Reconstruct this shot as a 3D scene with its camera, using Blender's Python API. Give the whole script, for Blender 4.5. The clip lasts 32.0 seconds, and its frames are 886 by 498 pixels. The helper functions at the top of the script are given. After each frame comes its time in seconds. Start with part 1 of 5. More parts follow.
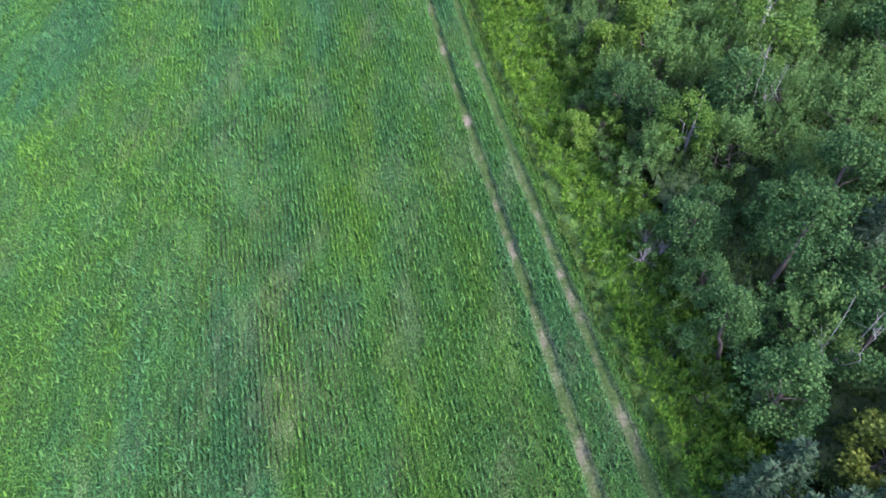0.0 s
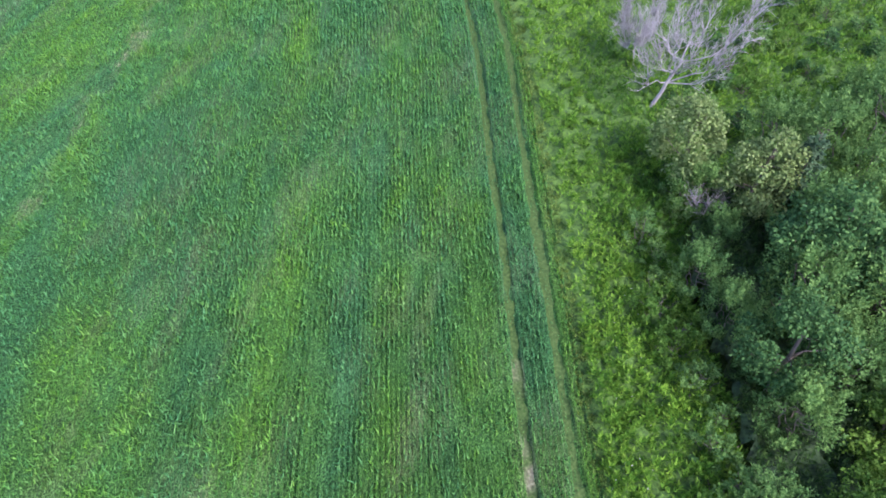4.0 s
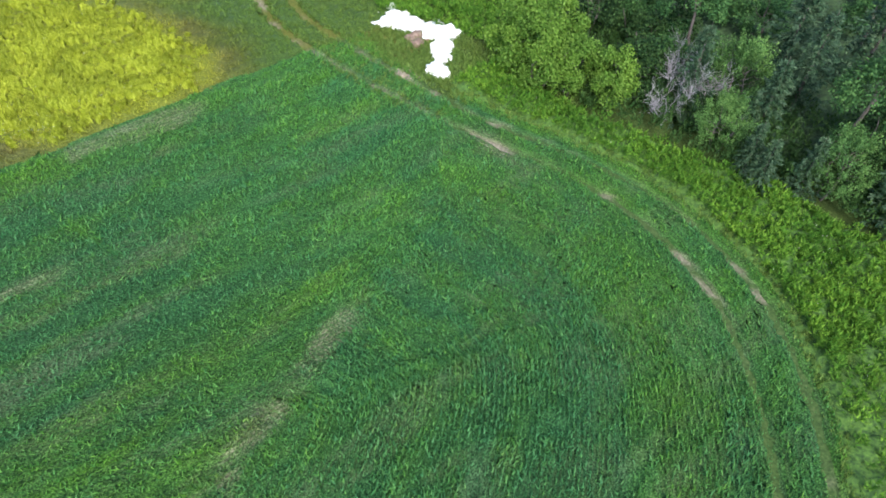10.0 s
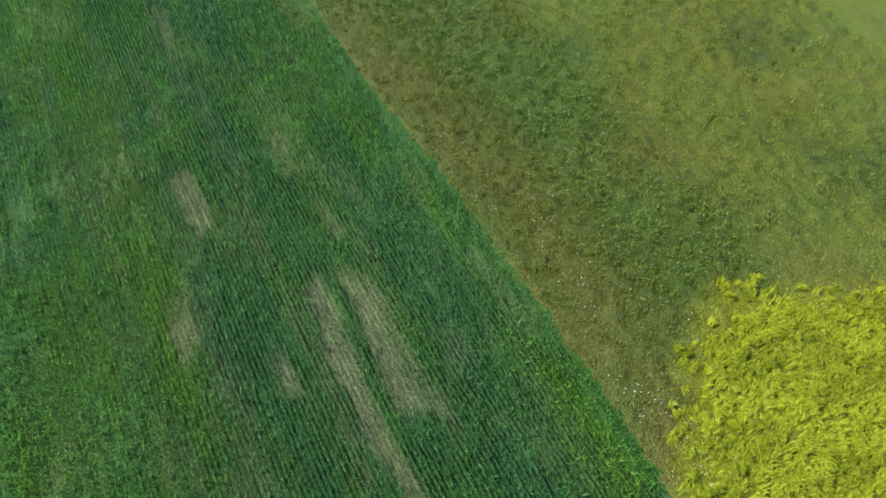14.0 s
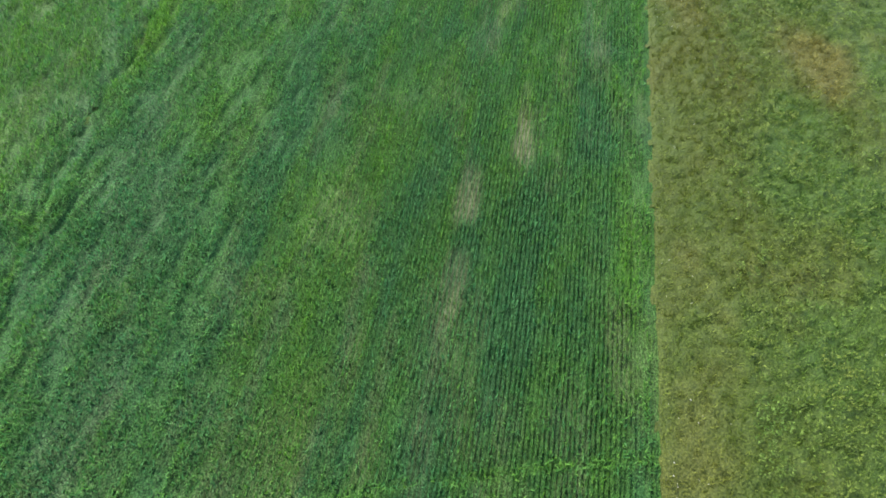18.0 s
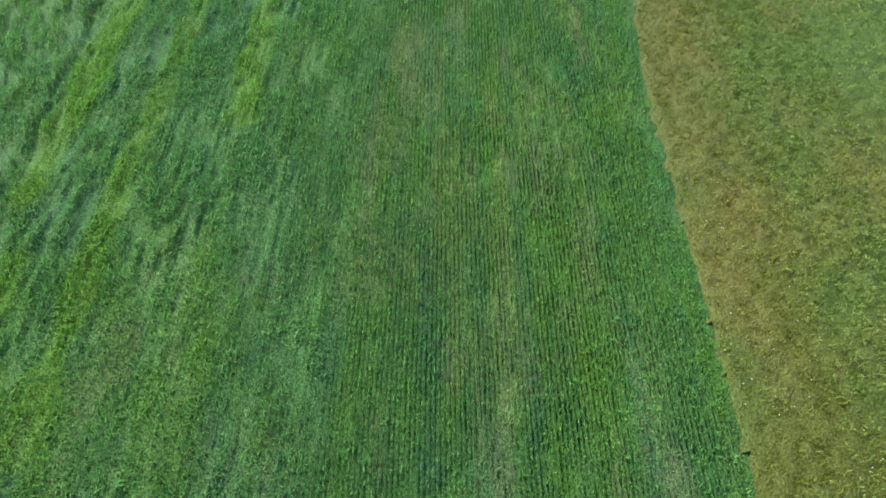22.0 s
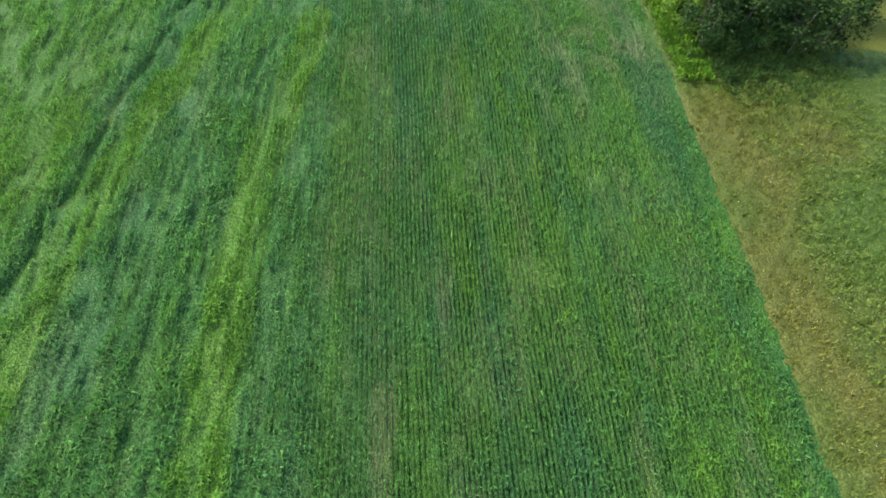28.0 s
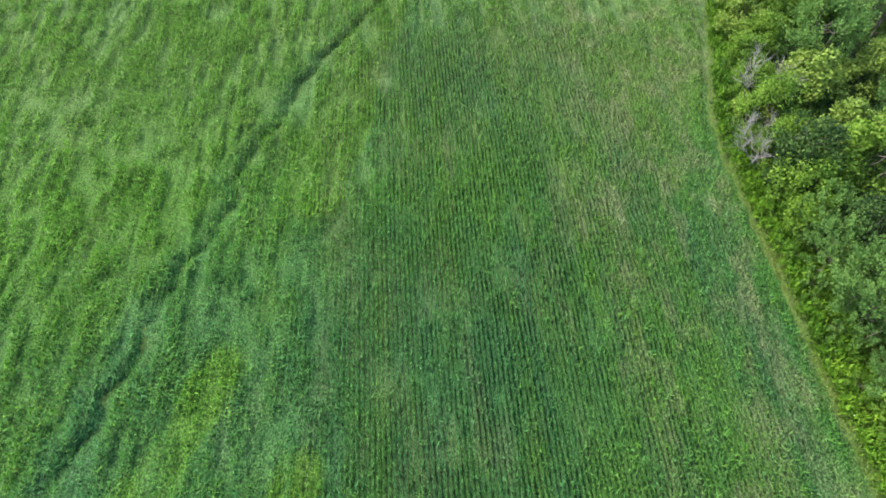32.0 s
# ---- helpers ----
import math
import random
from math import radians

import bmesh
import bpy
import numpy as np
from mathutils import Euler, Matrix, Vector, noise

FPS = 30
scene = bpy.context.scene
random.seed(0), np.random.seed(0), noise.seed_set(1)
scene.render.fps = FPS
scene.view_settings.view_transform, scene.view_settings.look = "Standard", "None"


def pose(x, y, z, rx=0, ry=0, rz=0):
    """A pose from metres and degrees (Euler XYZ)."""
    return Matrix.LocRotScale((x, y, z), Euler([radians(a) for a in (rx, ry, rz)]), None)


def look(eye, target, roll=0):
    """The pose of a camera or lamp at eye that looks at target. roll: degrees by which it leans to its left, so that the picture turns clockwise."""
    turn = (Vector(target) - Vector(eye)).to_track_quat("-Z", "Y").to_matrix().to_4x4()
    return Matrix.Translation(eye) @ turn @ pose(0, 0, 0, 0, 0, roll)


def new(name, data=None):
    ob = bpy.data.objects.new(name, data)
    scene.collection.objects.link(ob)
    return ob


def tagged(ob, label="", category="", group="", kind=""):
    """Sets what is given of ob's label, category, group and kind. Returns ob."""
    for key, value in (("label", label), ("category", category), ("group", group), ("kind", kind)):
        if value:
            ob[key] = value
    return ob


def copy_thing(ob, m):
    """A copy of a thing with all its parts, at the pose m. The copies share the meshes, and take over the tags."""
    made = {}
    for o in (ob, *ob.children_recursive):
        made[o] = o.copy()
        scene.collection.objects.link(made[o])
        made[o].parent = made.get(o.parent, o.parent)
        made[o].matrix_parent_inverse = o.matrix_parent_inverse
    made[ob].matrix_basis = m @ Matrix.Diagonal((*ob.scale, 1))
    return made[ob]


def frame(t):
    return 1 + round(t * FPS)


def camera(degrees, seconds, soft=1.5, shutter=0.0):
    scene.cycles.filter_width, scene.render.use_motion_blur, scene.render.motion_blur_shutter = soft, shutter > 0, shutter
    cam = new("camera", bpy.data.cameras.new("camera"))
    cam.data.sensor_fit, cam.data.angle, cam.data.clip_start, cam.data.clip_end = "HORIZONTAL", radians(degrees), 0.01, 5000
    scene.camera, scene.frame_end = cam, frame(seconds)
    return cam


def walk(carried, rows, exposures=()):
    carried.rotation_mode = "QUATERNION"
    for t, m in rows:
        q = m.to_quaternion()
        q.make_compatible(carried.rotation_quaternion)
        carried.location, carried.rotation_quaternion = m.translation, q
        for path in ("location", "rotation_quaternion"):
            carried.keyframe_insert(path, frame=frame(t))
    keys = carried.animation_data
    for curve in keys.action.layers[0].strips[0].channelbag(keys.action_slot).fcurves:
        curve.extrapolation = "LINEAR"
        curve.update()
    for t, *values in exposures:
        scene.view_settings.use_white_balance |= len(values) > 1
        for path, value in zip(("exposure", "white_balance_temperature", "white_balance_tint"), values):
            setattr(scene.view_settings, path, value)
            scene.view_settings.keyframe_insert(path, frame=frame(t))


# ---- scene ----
cam = camera(64.6, 32.0, 1.75)
METRES, EYE, TILT, LEAN, TURN = 203.4, 24.0, 0.0, 0.0, 7.4
ROWS = [
    (0.0, 0.0, 0.0, 0.0, 0.21, -49.68, -0.18),
    (0.5, -0.0002, 0.0152, 0.0002, 1.19, -49.61, -0.23),
    (1.0, -0.0006, 0.0304, 0.0007, 2.21, -49.56, -0.21),
    (1.5, -0.0014, 0.0456, 0.001, 3.19, -49.51, -0.27),
    (2.0, -0.0024, 0.0607, 0.0014, 4.19, -49.43, -0.27),
    (2.5, -0.0037, 0.0758, 0.0018, 5.16, -49.33, -0.27),
    (3.0, -0.0053, 0.0908, 0.0026, 6.12, -49.32, -0.32),
    (3.5, -0.007, 0.1057, 0.0032, 7.16, -49.27, -0.34),
    (5.5, -0.0169, 0.1652, 0.0057, 11.3, -49.25, -0.46),
    (6.0, -0.0204, 0.18, 0.0062, 12.33, -49.28, -0.54),
    (6.5, -0.024, 0.1946, 0.0067, 13.4, -49.25, -0.58),
    (7.0, -0.0278, 0.2091, 0.0072, 14.82, -49.23, -0.62),
    (7.5, -0.0319, 0.2235, 0.0076, 16.25, -49.17, -0.64),
    (8.0, -0.0365, 0.2379, 0.0081, 20.8, -49.15, -0.78),
    (8.5, -0.0417, 0.2523, 0.0087, 26.26, -49.21, -0.95),
    (9.0, -0.0476, 0.2664, 0.0094, 31.68, -49.25, -1.08),
    (9.5, -0.0546, 0.2799, 0.01, 37.22, -49.31, -1.25),
    (10.0, -0.0626, 0.2927, 0.0104, 45.45, -49.38, -1.48),
    (10.5, -0.072, 0.3045, 0.0108, 56.05, -49.54, -1.8),
    (11.0, -0.0827, 0.3151, 0.0114, 66.64, -49.8, -2.0),
    (11.5, -0.0939, 0.3232, 0.0116, 76.52, -49.99, -2.17),
    (12.0, -0.107, 0.3296, 0.0117, 89.63, -50.27, -2.34),
    (12.5, -0.1208, 0.3333, 0.0119, 103.25, -50.63, -2.52),
    (13.0, -0.135, 0.3347, 0.0123, 117.38, -50.99, -2.42),
    (13.5, -0.1486, 0.3326, 0.0126, 131.35, -51.27, -2.41),
    (14.0, -0.1615, 0.328, 0.0129, 144.77, -51.64, -2.18),
    (14.5, -0.1723, 0.3208, 0.013, 158.02, -51.77, -2.03),
    (16.5, -0.1962, 0.2715, 0.015, 182.35, -52.21, -1.66),
    (17.0, -0.1976, 0.2567, 0.015, 182.23, -52.15, -1.72),
    (17.5, -0.1979, 0.2413, 0.015, 182.1, -52.08, -1.79),
    (18.0, -0.1974, 0.2255, 0.0148, 182.0, -52.06, -1.83),
    (18.5, -0.1965, 0.2097, 0.0143, 181.49, -52.01, -1.84),
    (19.0, -0.1953, 0.1937, 0.0141, 180.12, -51.91, -1.89),
    (19.5, -0.194, 0.1775, 0.0135, 178.25, -51.84, -1.94),
    (20.0, -0.1928, 0.161, 0.013, 176.42, -51.81, -1.95),
    (20.5, -0.1916, 0.1444, 0.013, 175.38, -51.81, -2.0),
    (21.0, -0.1907, 0.1276, 0.0132, 175.22, -51.82, -1.99),
    (21.5, -0.1901, 0.1107, 0.0133, 174.13, -51.79, -2.02),
    (22.0, -0.1898, 0.0938, 0.0131, 172.85, -51.72, -2.03),
    (22.5, -0.1899, 0.077, 0.0131, 171.52, -51.72, -2.03),
    (23.0, -0.1906, 0.0604, 0.0131, 170.14, -51.62, -1.96),
    (23.5, -0.1913, 0.0439, 0.0131, 169.8, -51.6, -1.98),
    (24.0, -0.1923, 0.0275, 0.0133, 169.99, -51.56, -1.99),
    (24.5, -0.1933, 0.0111, 0.0134, 169.93, -51.54, -2.01),
    (25.0, -0.1944, -0.0052, 0.013, 169.88, -51.51, -2.05),
    (25.5, -0.1957, -0.0217, 0.0126, 169.81, -51.49, -2.08),
    (27.5, -0.2017, -0.0883, 0.0115, 169.6, -51.5, -2.1),
    (28.0, -0.2032, -0.1048, 0.0109, 169.5, -51.46, -2.09),
    (28.5, -0.2047, -0.1215, 0.0105, 169.4, -51.45, -2.12),
    (29.0, -0.2063, -0.1384, 0.0102, 169.32, -51.48, -2.09),
    (29.5, -0.2076, -0.1554, 0.01, 169.19, -51.5, -2.12),
    (30.0, -0.209, -0.1726, 0.0098, 169.1, -51.55, -2.16),
    (30.5, -0.2105, -0.1897, 0.0098, 168.96, -51.53, -2.2),
    (31.0, -0.2121, -0.207, 0.0099, 168.83, -51.51, -2.18),
    (31.5, -0.2138, -0.2243, 0.01, 168.71, -51.51, -2.14),
    (32.0, -0.2155, -0.2418, 0.0101, 168.58, -51.51, -2.09),
]
EXPOSURES = [(0.0, 1.86, 5900, 36), (3.0, 1.88, 5920, 34), (7.0, 1.63, 6180, 21), (10.0, 1.47, 6250, 15), (13.0, 1.16, 7200, 5), (17.0, 1.62, 7000, 9), (23.0, 1.72, 7250, 8), (29.0, 1.7, 7350, 7), (32.0, 1.85, 7300, 8)]
walk(cam, [(t, pose(0, 0, EYE, TILT, LEAN, TURN) @ pose(METRES * x, METRES * y, METRES * z, 90 + pitch, roll, yaw)) for t, x, y, z, yaw, pitch, roll in ROWS], EXPOSURES)

# ---- sky and sun ----
world = bpy.data.worlds.new("sky")
scene.world = world
world.use_nodes = True
SUN_ELEV, SUN_AZ = 46.0, -30.0   # degrees above the horizon, degrees from +x towards +y
wn = world.node_tree.nodes
sky = wn.new("ShaderNodeTexSky")
sky.sky_type = "NISHITA"
sky.sun_disc = False
sky.sun_elevation = radians(SUN_ELEV)
sky.sun_rotation = radians(90.0 - SUN_AZ)
world.node_tree.links.new(sky.outputs["Color"], wn["Background"].inputs["Color"])
wn["Background"].inputs["Strength"].default_value = 0.15
sun_data = bpy.data.lights.new("sun", "SUN")
sun_data.energy = 2.4
sun_data.angle = radians(24.0)
sun_data.color = (1.0, 0.95, 0.86)
sun = new("sun", sun_data)
sun_dir = Vector((math.cos(radians(SUN_AZ)) * math.cos(radians(SUN_ELEV)), math.sin(radians(SUN_AZ)) * math.cos(radians(SUN_ELEV)), math.sin(radians(SUN_ELEV))))
sun.matrix_world = look(sun_dir * 300, (0, 0, 0))


# ---- materials ----
def material(name):
    m = bpy.data.materials.new(name)
    m.use_nodes = True
    nodes, links = m.node_tree.nodes, m.node_tree.links
    return m, nodes, links, nodes["Principled BSDF"]


def ramp(nodes, links, source, stops):
    r = nodes.new("ShaderNodeValToRGB")
    e = r.color_ramp.elements
    while len(e) < len(stops):
        e.new(0.5)
    for k, (p, c) in enumerate(stops):
        e[k].position = p
        e[k].color = (*c, 1)
    links.new(source, r.inputs["Fac"])
    return r.outputs["Color"]


def noise_tex(nodes, links, scale, detail=3.0, stretch=(1, 1, 1)):
    g = nodes.new("ShaderNodeNewGeometry")
    mp = nodes.new("ShaderNodeMapping")
    mp.inputs["Scale"].default_value = stretch
    links.new(g.outputs["Position"], mp.inputs["Vector"])
    n = nodes.new("ShaderNodeTexNoise")
    n.inputs["Scale"].default_value = scale
    n.inputs["Detail"].default_value = detail
    links.new(mp.outputs["Vector"], n.inputs["Vector"])
    return n.outputs["Fac"]


def mix(nodes, links, fac, a, b, blend="MIX"):
    m = nodes.new("ShaderNodeMix")
    m.data_type = "RGBA"
    m.blend_type = blend
    for socket, v in ((m.inputs[0], fac), (m.inputs[6], a), (m.inputs[7], b)):
        if isinstance(v, (int, float)):
            socket.default_value = v
        elif isinstance(v, tuple):
            socket.default_value = (*v, 1)
        else:
            links.new(v, socket)
    return m.outputs[2]


def attr(nodes, name):
    a = nodes.new("ShaderNodeAttribute")
    a.attribute_name = name
    return a.outputs["Fac"]


def maths(nodes, links, op, a, b):
    m = nodes.new("ShaderNodeMath")
    m.operation = op
    m.use_clamp = True
    for socket, v in ((m.inputs[0], a), (m.inputs[1], b)):
        if isinstance(v, (int, float)):
            socket.default_value = v
        else:
            links.new(v, socket)
    return m.outputs[0]


def island(nodes):
    return nodes.new("ShaderNodeNewGeometry").outputs["Random Per Island"]


def see_through(m, nodes, links, bsdf, colour, share):
    """Light that passes through a leaf."""
    t = nodes.new("ShaderNodeBsdfTranslucent")
    links.new(colour, t.inputs["Color"])
    s = nodes.new("ShaderNodeMixShader")
    s.inputs[0].default_value = share
    links.new(bsdf.outputs[0], s.inputs[1])
    links.new(t.outputs[0], s.inputs[2])
    links.new(s.outputs[0], nodes["Material Output"].inputs["Surface"])


def leaf_material(name, dark, mid, light, share=0.25, patch=0.6, rough=0.7, sway=1.0):
    """Foliage: each leaf a shade of its own, and drifts of colour over metres."""
    m, n, l, b = material(name)
    c = ramp(n, l, island(n), [(0.0, dark), (0.5, mid), (1.0, light)])
    drift = ramp(n, l, noise_tex(n, l, patch, 3.0), [(0.3, (1 - 0.28 * sway, 1 - 0.2 * sway, 1 - 0.24 * sway)), (0.7, (1 + 0.2 * sway, 1 + 0.14 * sway, 1 - 0.05 * sway))])
    c = mix(n, l, 1.0, c, drift, "MULTIPLY")
    l.new(c, b.inputs["Base Color"])
    b.inputs["Roughness"].default_value = rough
    b.inputs["Specular IOR Level"].default_value = 0.1
    see_through(m, n, l, b, c, share)
    return m


def crop_material(name, mat):
    m, n, l, b = material(name)
    tone = attr(n, "tone")
    dry = attr(n, "dry")
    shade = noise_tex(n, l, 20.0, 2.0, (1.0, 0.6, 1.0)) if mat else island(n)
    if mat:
        # darker than the leaves: low stops paint the shaded gaps between them
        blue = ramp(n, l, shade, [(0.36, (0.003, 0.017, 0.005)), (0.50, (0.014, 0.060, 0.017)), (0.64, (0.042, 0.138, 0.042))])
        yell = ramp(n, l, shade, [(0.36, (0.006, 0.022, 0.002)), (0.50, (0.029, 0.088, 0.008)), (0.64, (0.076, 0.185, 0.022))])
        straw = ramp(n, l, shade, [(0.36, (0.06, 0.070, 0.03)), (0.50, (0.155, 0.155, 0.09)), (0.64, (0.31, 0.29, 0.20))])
    else:
        blue = ramp(n, l, shade, [(0.0, (0.028, 0.115, 0.037)), (0.45, (0.050, 0.186, 0.062)), (0.9, (0.086, 0.248, 0.088))])
        yell = ramp(n, l, shade, [(0.0, (0.048, 0.150, 0.012)), (0.45, (0.094, 0.252, 0.024)), (0.9, (0.152, 0.330, 0.048))])
        straw = ramp(n, l, shade, [(0.0, (0.07, 0.09, 0.035)), (0.6, (0.17, 0.17, 0.085)), (1.0, (0.36, 0.32, 0.20))])
    c = mix(n, l, tone, blue, yell)
    c = mix(n, l, dry, c, straw)
    l.new(c, b.inputs["Base Color"])
    b.inputs["Roughness"].default_value = 0.6
    b.inputs["Specular IOR Level"].default_value = 0.12
    b.inputs["Sheen Weight"].default_value = 0.05
    b.inputs["Sheen Roughness"].default_value = 0.6
    b.inputs["Sheen Tint"].default_value = (0.35, 1.0, 0.42, 1)
    if mat:
        bump = n.new("ShaderNodeBump")
        bump.inputs["Strength"].default_value = 0.9
        bump.inputs["Distance"].default_value = 0.08
        l.new(noise_tex(n, l, 11.0, 4.0), bump.inputs["Height"])
        l.new(bump.outputs["Normal"], b.inputs["Normal"])
    else:
        see_through(m, n, l, b, c, 0.38)
    return m


def grass_material(name, sward, cover=1.0):
    m, n, l, b = material(name)
    shade = ramp(n, l, noise_tex(n, l, 13.0, 3.0), [(0.34, (0, 0, 0)), (0.66, (1, 1, 1))]) if sward else island(n)
    tone = attr(n, "tone")
    dry = attr(n, "dry")
    olive = ramp(n, l, shade, [(0.0, (0.056, 0.080, 0.009)), (0.6, (0.118, 0.146, 0.017)), (1.0, (0.20, 0.23, 0.042))])
    green = ramp(n, l, shade, [(0.0, (0.045, 0.095, 0.015)), (0.6, (0.094, 0.178, 0.028)), (1.0, (0.16, 0.26, 0.052))])
    straw = ramp(n, l, shade, [(0.0, (0.10, 0.094, 0.018)), (0.6, (0.20, 0.178, 0.042)), (1.0, (0.34, 0.30, 0.09))])
    c = mix(n, l, tone, olive, green)
    c = mix(n, l, dry, c, straw)
    gold = ramp(n, l, shade, [(0.0, (0.19, 0.22, 0.012)), (0.6, (0.31, 0.34, 0.022)), (1.0, (0.46, 0.48, 0.06))])
    c = mix(n, l, attr(n, "gold"), c, gold)
    # sward sheets take the blades' colour, darkened for shade within the grass
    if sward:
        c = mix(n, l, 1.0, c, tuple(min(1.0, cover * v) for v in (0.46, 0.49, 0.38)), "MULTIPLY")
    l.new(c, b.inputs["Base Color"])
    b.inputs["Roughness"].default_value = 0.6
    b.inputs["Specular IOR Level"].default_value = 0.25
    if sward:
        bump = n.new("ShaderNodeBump")
        bump.inputs["Strength"].default_value = 1.0
        bump.inputs["Distance"].default_value = 0.10
        l.new(noise_tex(n, l, 9.0, 5.0), bump.inputs["Height"])
        l.new(bump.outputs["Normal"], b.inputs["Normal"])
    else:
        see_through(m, n, l, b, c, 0.2)
    return m


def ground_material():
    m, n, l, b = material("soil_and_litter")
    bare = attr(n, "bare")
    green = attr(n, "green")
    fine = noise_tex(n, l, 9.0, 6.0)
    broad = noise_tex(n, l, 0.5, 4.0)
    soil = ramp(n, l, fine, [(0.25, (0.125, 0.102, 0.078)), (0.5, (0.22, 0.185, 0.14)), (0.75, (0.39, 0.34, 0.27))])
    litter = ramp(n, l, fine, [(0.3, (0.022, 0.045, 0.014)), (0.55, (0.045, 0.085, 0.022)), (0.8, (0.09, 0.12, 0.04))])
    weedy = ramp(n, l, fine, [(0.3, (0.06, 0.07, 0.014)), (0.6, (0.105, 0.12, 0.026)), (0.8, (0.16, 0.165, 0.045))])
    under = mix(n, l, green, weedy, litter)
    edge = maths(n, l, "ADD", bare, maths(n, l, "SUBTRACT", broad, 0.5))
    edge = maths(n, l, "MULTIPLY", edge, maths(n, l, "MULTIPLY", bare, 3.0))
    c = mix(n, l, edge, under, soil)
    l.new(c, b.inputs["Base Color"])
    b.inputs["Roughness"].default_value = 0.95
    b.inputs["Specular IOR Level"].default_value = 0.1
    bump = n.new("ShaderNodeBump")
    bump.inputs["Strength"].default_value = 0.5
    bump.inputs["Distance"].default_value = 0.06
    l.new(fine, bump.inputs["Height"])
    l.new(bump.outputs["Normal"], b.inputs["Normal"])
    return m


def bark_material(name, dark, light, scale=6.0):
    m, n, l, b = material(name)
    c = ramp(n, l, noise_tex(n, l, scale, 6.0, (1, 1, 0.35)), [(0.3, dark), (0.7, light)])
    l.new(c, b.inputs["Base Color"])
    b.inputs["Roughness"].default_value = 0.85
    bump = n.new("ShaderNodeBump")
    bump.inputs["Strength"].default_value = 0.6
    bump.inputs["Distance"].default_value = 0.02
    l.new(noise_tex(n, l, scale * 3, 4.0, (1, 1, 0.3)), bump.inputs["Height"])
    l.new(bump.outputs["Normal"], b.inputs["Normal"])
    return m


def grainy(name, dark, light, scale, rough=0.9):
    m, n, l, b = material(name)
    f = noise_tex(n, l, scale, 6.0)
    l.new(ramp(n, l, f, [(0.3, dark), (0.7, light)]), b.inputs["Base Color"])
    b.inputs["Roughness"].default_value = rough
    bump = n.new("ShaderNodeBump")
    bump.inputs["Strength"].default_value = 0.4
    bump.inputs["Distance"].default_value = 0.03
    l.new(f, bump.inputs["Height"])
    l.new(bump.outputs["Normal"], b.inputs["Normal"])
    return m


CROP = crop_material("crop_leaves", False)
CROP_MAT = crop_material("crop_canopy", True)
GRASS = grass_material("meadow_grass", False)
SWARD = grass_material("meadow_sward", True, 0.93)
FAR_SWARD = grass_material("far_meadow_sward", True, 1.15)
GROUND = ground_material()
LODGED = leaf_material("yellow_grass", (0.17, 0.22, 0.013), (0.28, 0.335, 0.021), (0.43, 0.49, 0.06), 0.3, 0.5, 0.7, 0.35)
WEED = leaf_material("weed_leaves", (0.034, 0.108, 0.012), (0.084, 0.200, 0.022), (0.165, 0.305, 0.042), 0.3, 0.3, 0.7, 1.4)
# brambles: the shade beneath the trees is worked into their green
WEED_SHADED = leaf_material("shaded_bramble_leaves", (0.012, 0.036, 0.009), (0.030, 0.075, 0.018), (0.070, 0.135, 0.036), 0.2, 0.5)
LEAF_DARK = leaf_material("dark_leaves", (0.015, 0.050, 0.017), (0.042, 0.112, 0.036), (0.088, 0.180, 0.060), 0.25, 0.5, 0.7, 1.2)
LEAF_MID = leaf_material("mid_leaves", (0.044, 0.105, 0.028), (0.092, 0.195, 0.054), (0.155, 0.280, 0.088), 0.28, 0.4, 0.7, 1.0)
LEAF_DEEP = leaf_material("deep_green_leaves", (0.008, 0.024, 0.008), (0.022, 0.056, 0.017), (0.058, 0.112, 0.035), 0.15, 0.5, 0.7, 1.2)
# yellowish green lightened to carry sunlight on the southern copse
LEAF_SUNLIT = leaf_material("sunlit_yellowish_leaves", (0.080, 0.145, 0.026), (0.165, 0.265, 0.056), (0.275, 0.380, 0.110), 0.33)
LEAF_LIGHT = leaf_material("light_leaves", (0.046, 0.108, 0.014), (0.102, 0.205, 0.028), (0.185, 0.310, 0.062), 0.3)
LEAF_SOFT = leaf_material("soft_green_leaves", (0.036, 0.095, 0.014), (0.080, 0.178, 0.027), (0.150, 0.270, 0.055), 0.3)
LEAF_PALE = leaf_material("pale_leaves", (0.070, 0.115, 0.034), (0.125, 0.190, 0.060), (0.200, 0.270, 0.105), 0.25, 0.8, 0.7, 0.6)
LEAF_GREY = leaf_material("grey_leaves", (0.08, 0.115, 0.06), (0.135, 0.18, 0.10), (0.21, 0.255, 0.16), 0.25, 0.8, 0.7, 0.6)
WEED_MAT = grainy("weed_sward", (0.010, 0.040, 0.005), (0.080, 0.170, 0.018), 7.0)
# near-black green: the shade between the trees is put into this colour
THICKET_SHADE = grainy("shaded_thicket_leaves", (0.006, 0.020, 0.006), (0.045, 0.095, 0.026), 6.0)
LEAF_GOLD = leaf_material("golden_leaves", (0.065, 0.10, 0.014), (0.125, 0.17, 0.028), (0.21, 0.255, 0.055), 0.3)
NEEDLE = leaf_material("needles", (0.014, 0.038, 0.018), (0.036, 0.078, 0.040), (0.09, 0.14, 0.085), 0.05)
BARK = bark_material("bark", (0.045, 0.038, 0.03), (0.14, 0.12, 0.10))
PALE_BARK = bark_material("pale_bark", (0.15, 0.14, 0.125), (0.36, 0.345, 0.32))
DEADWOOD = bark_material("deadwood", (0.15, 0.14, 0.14), (0.34, 0.325, 0.33))
LIME = grainy("white_lime", (0.78, 0.78, 0.77), (0.90, 0.90, 0.89), 3.0)
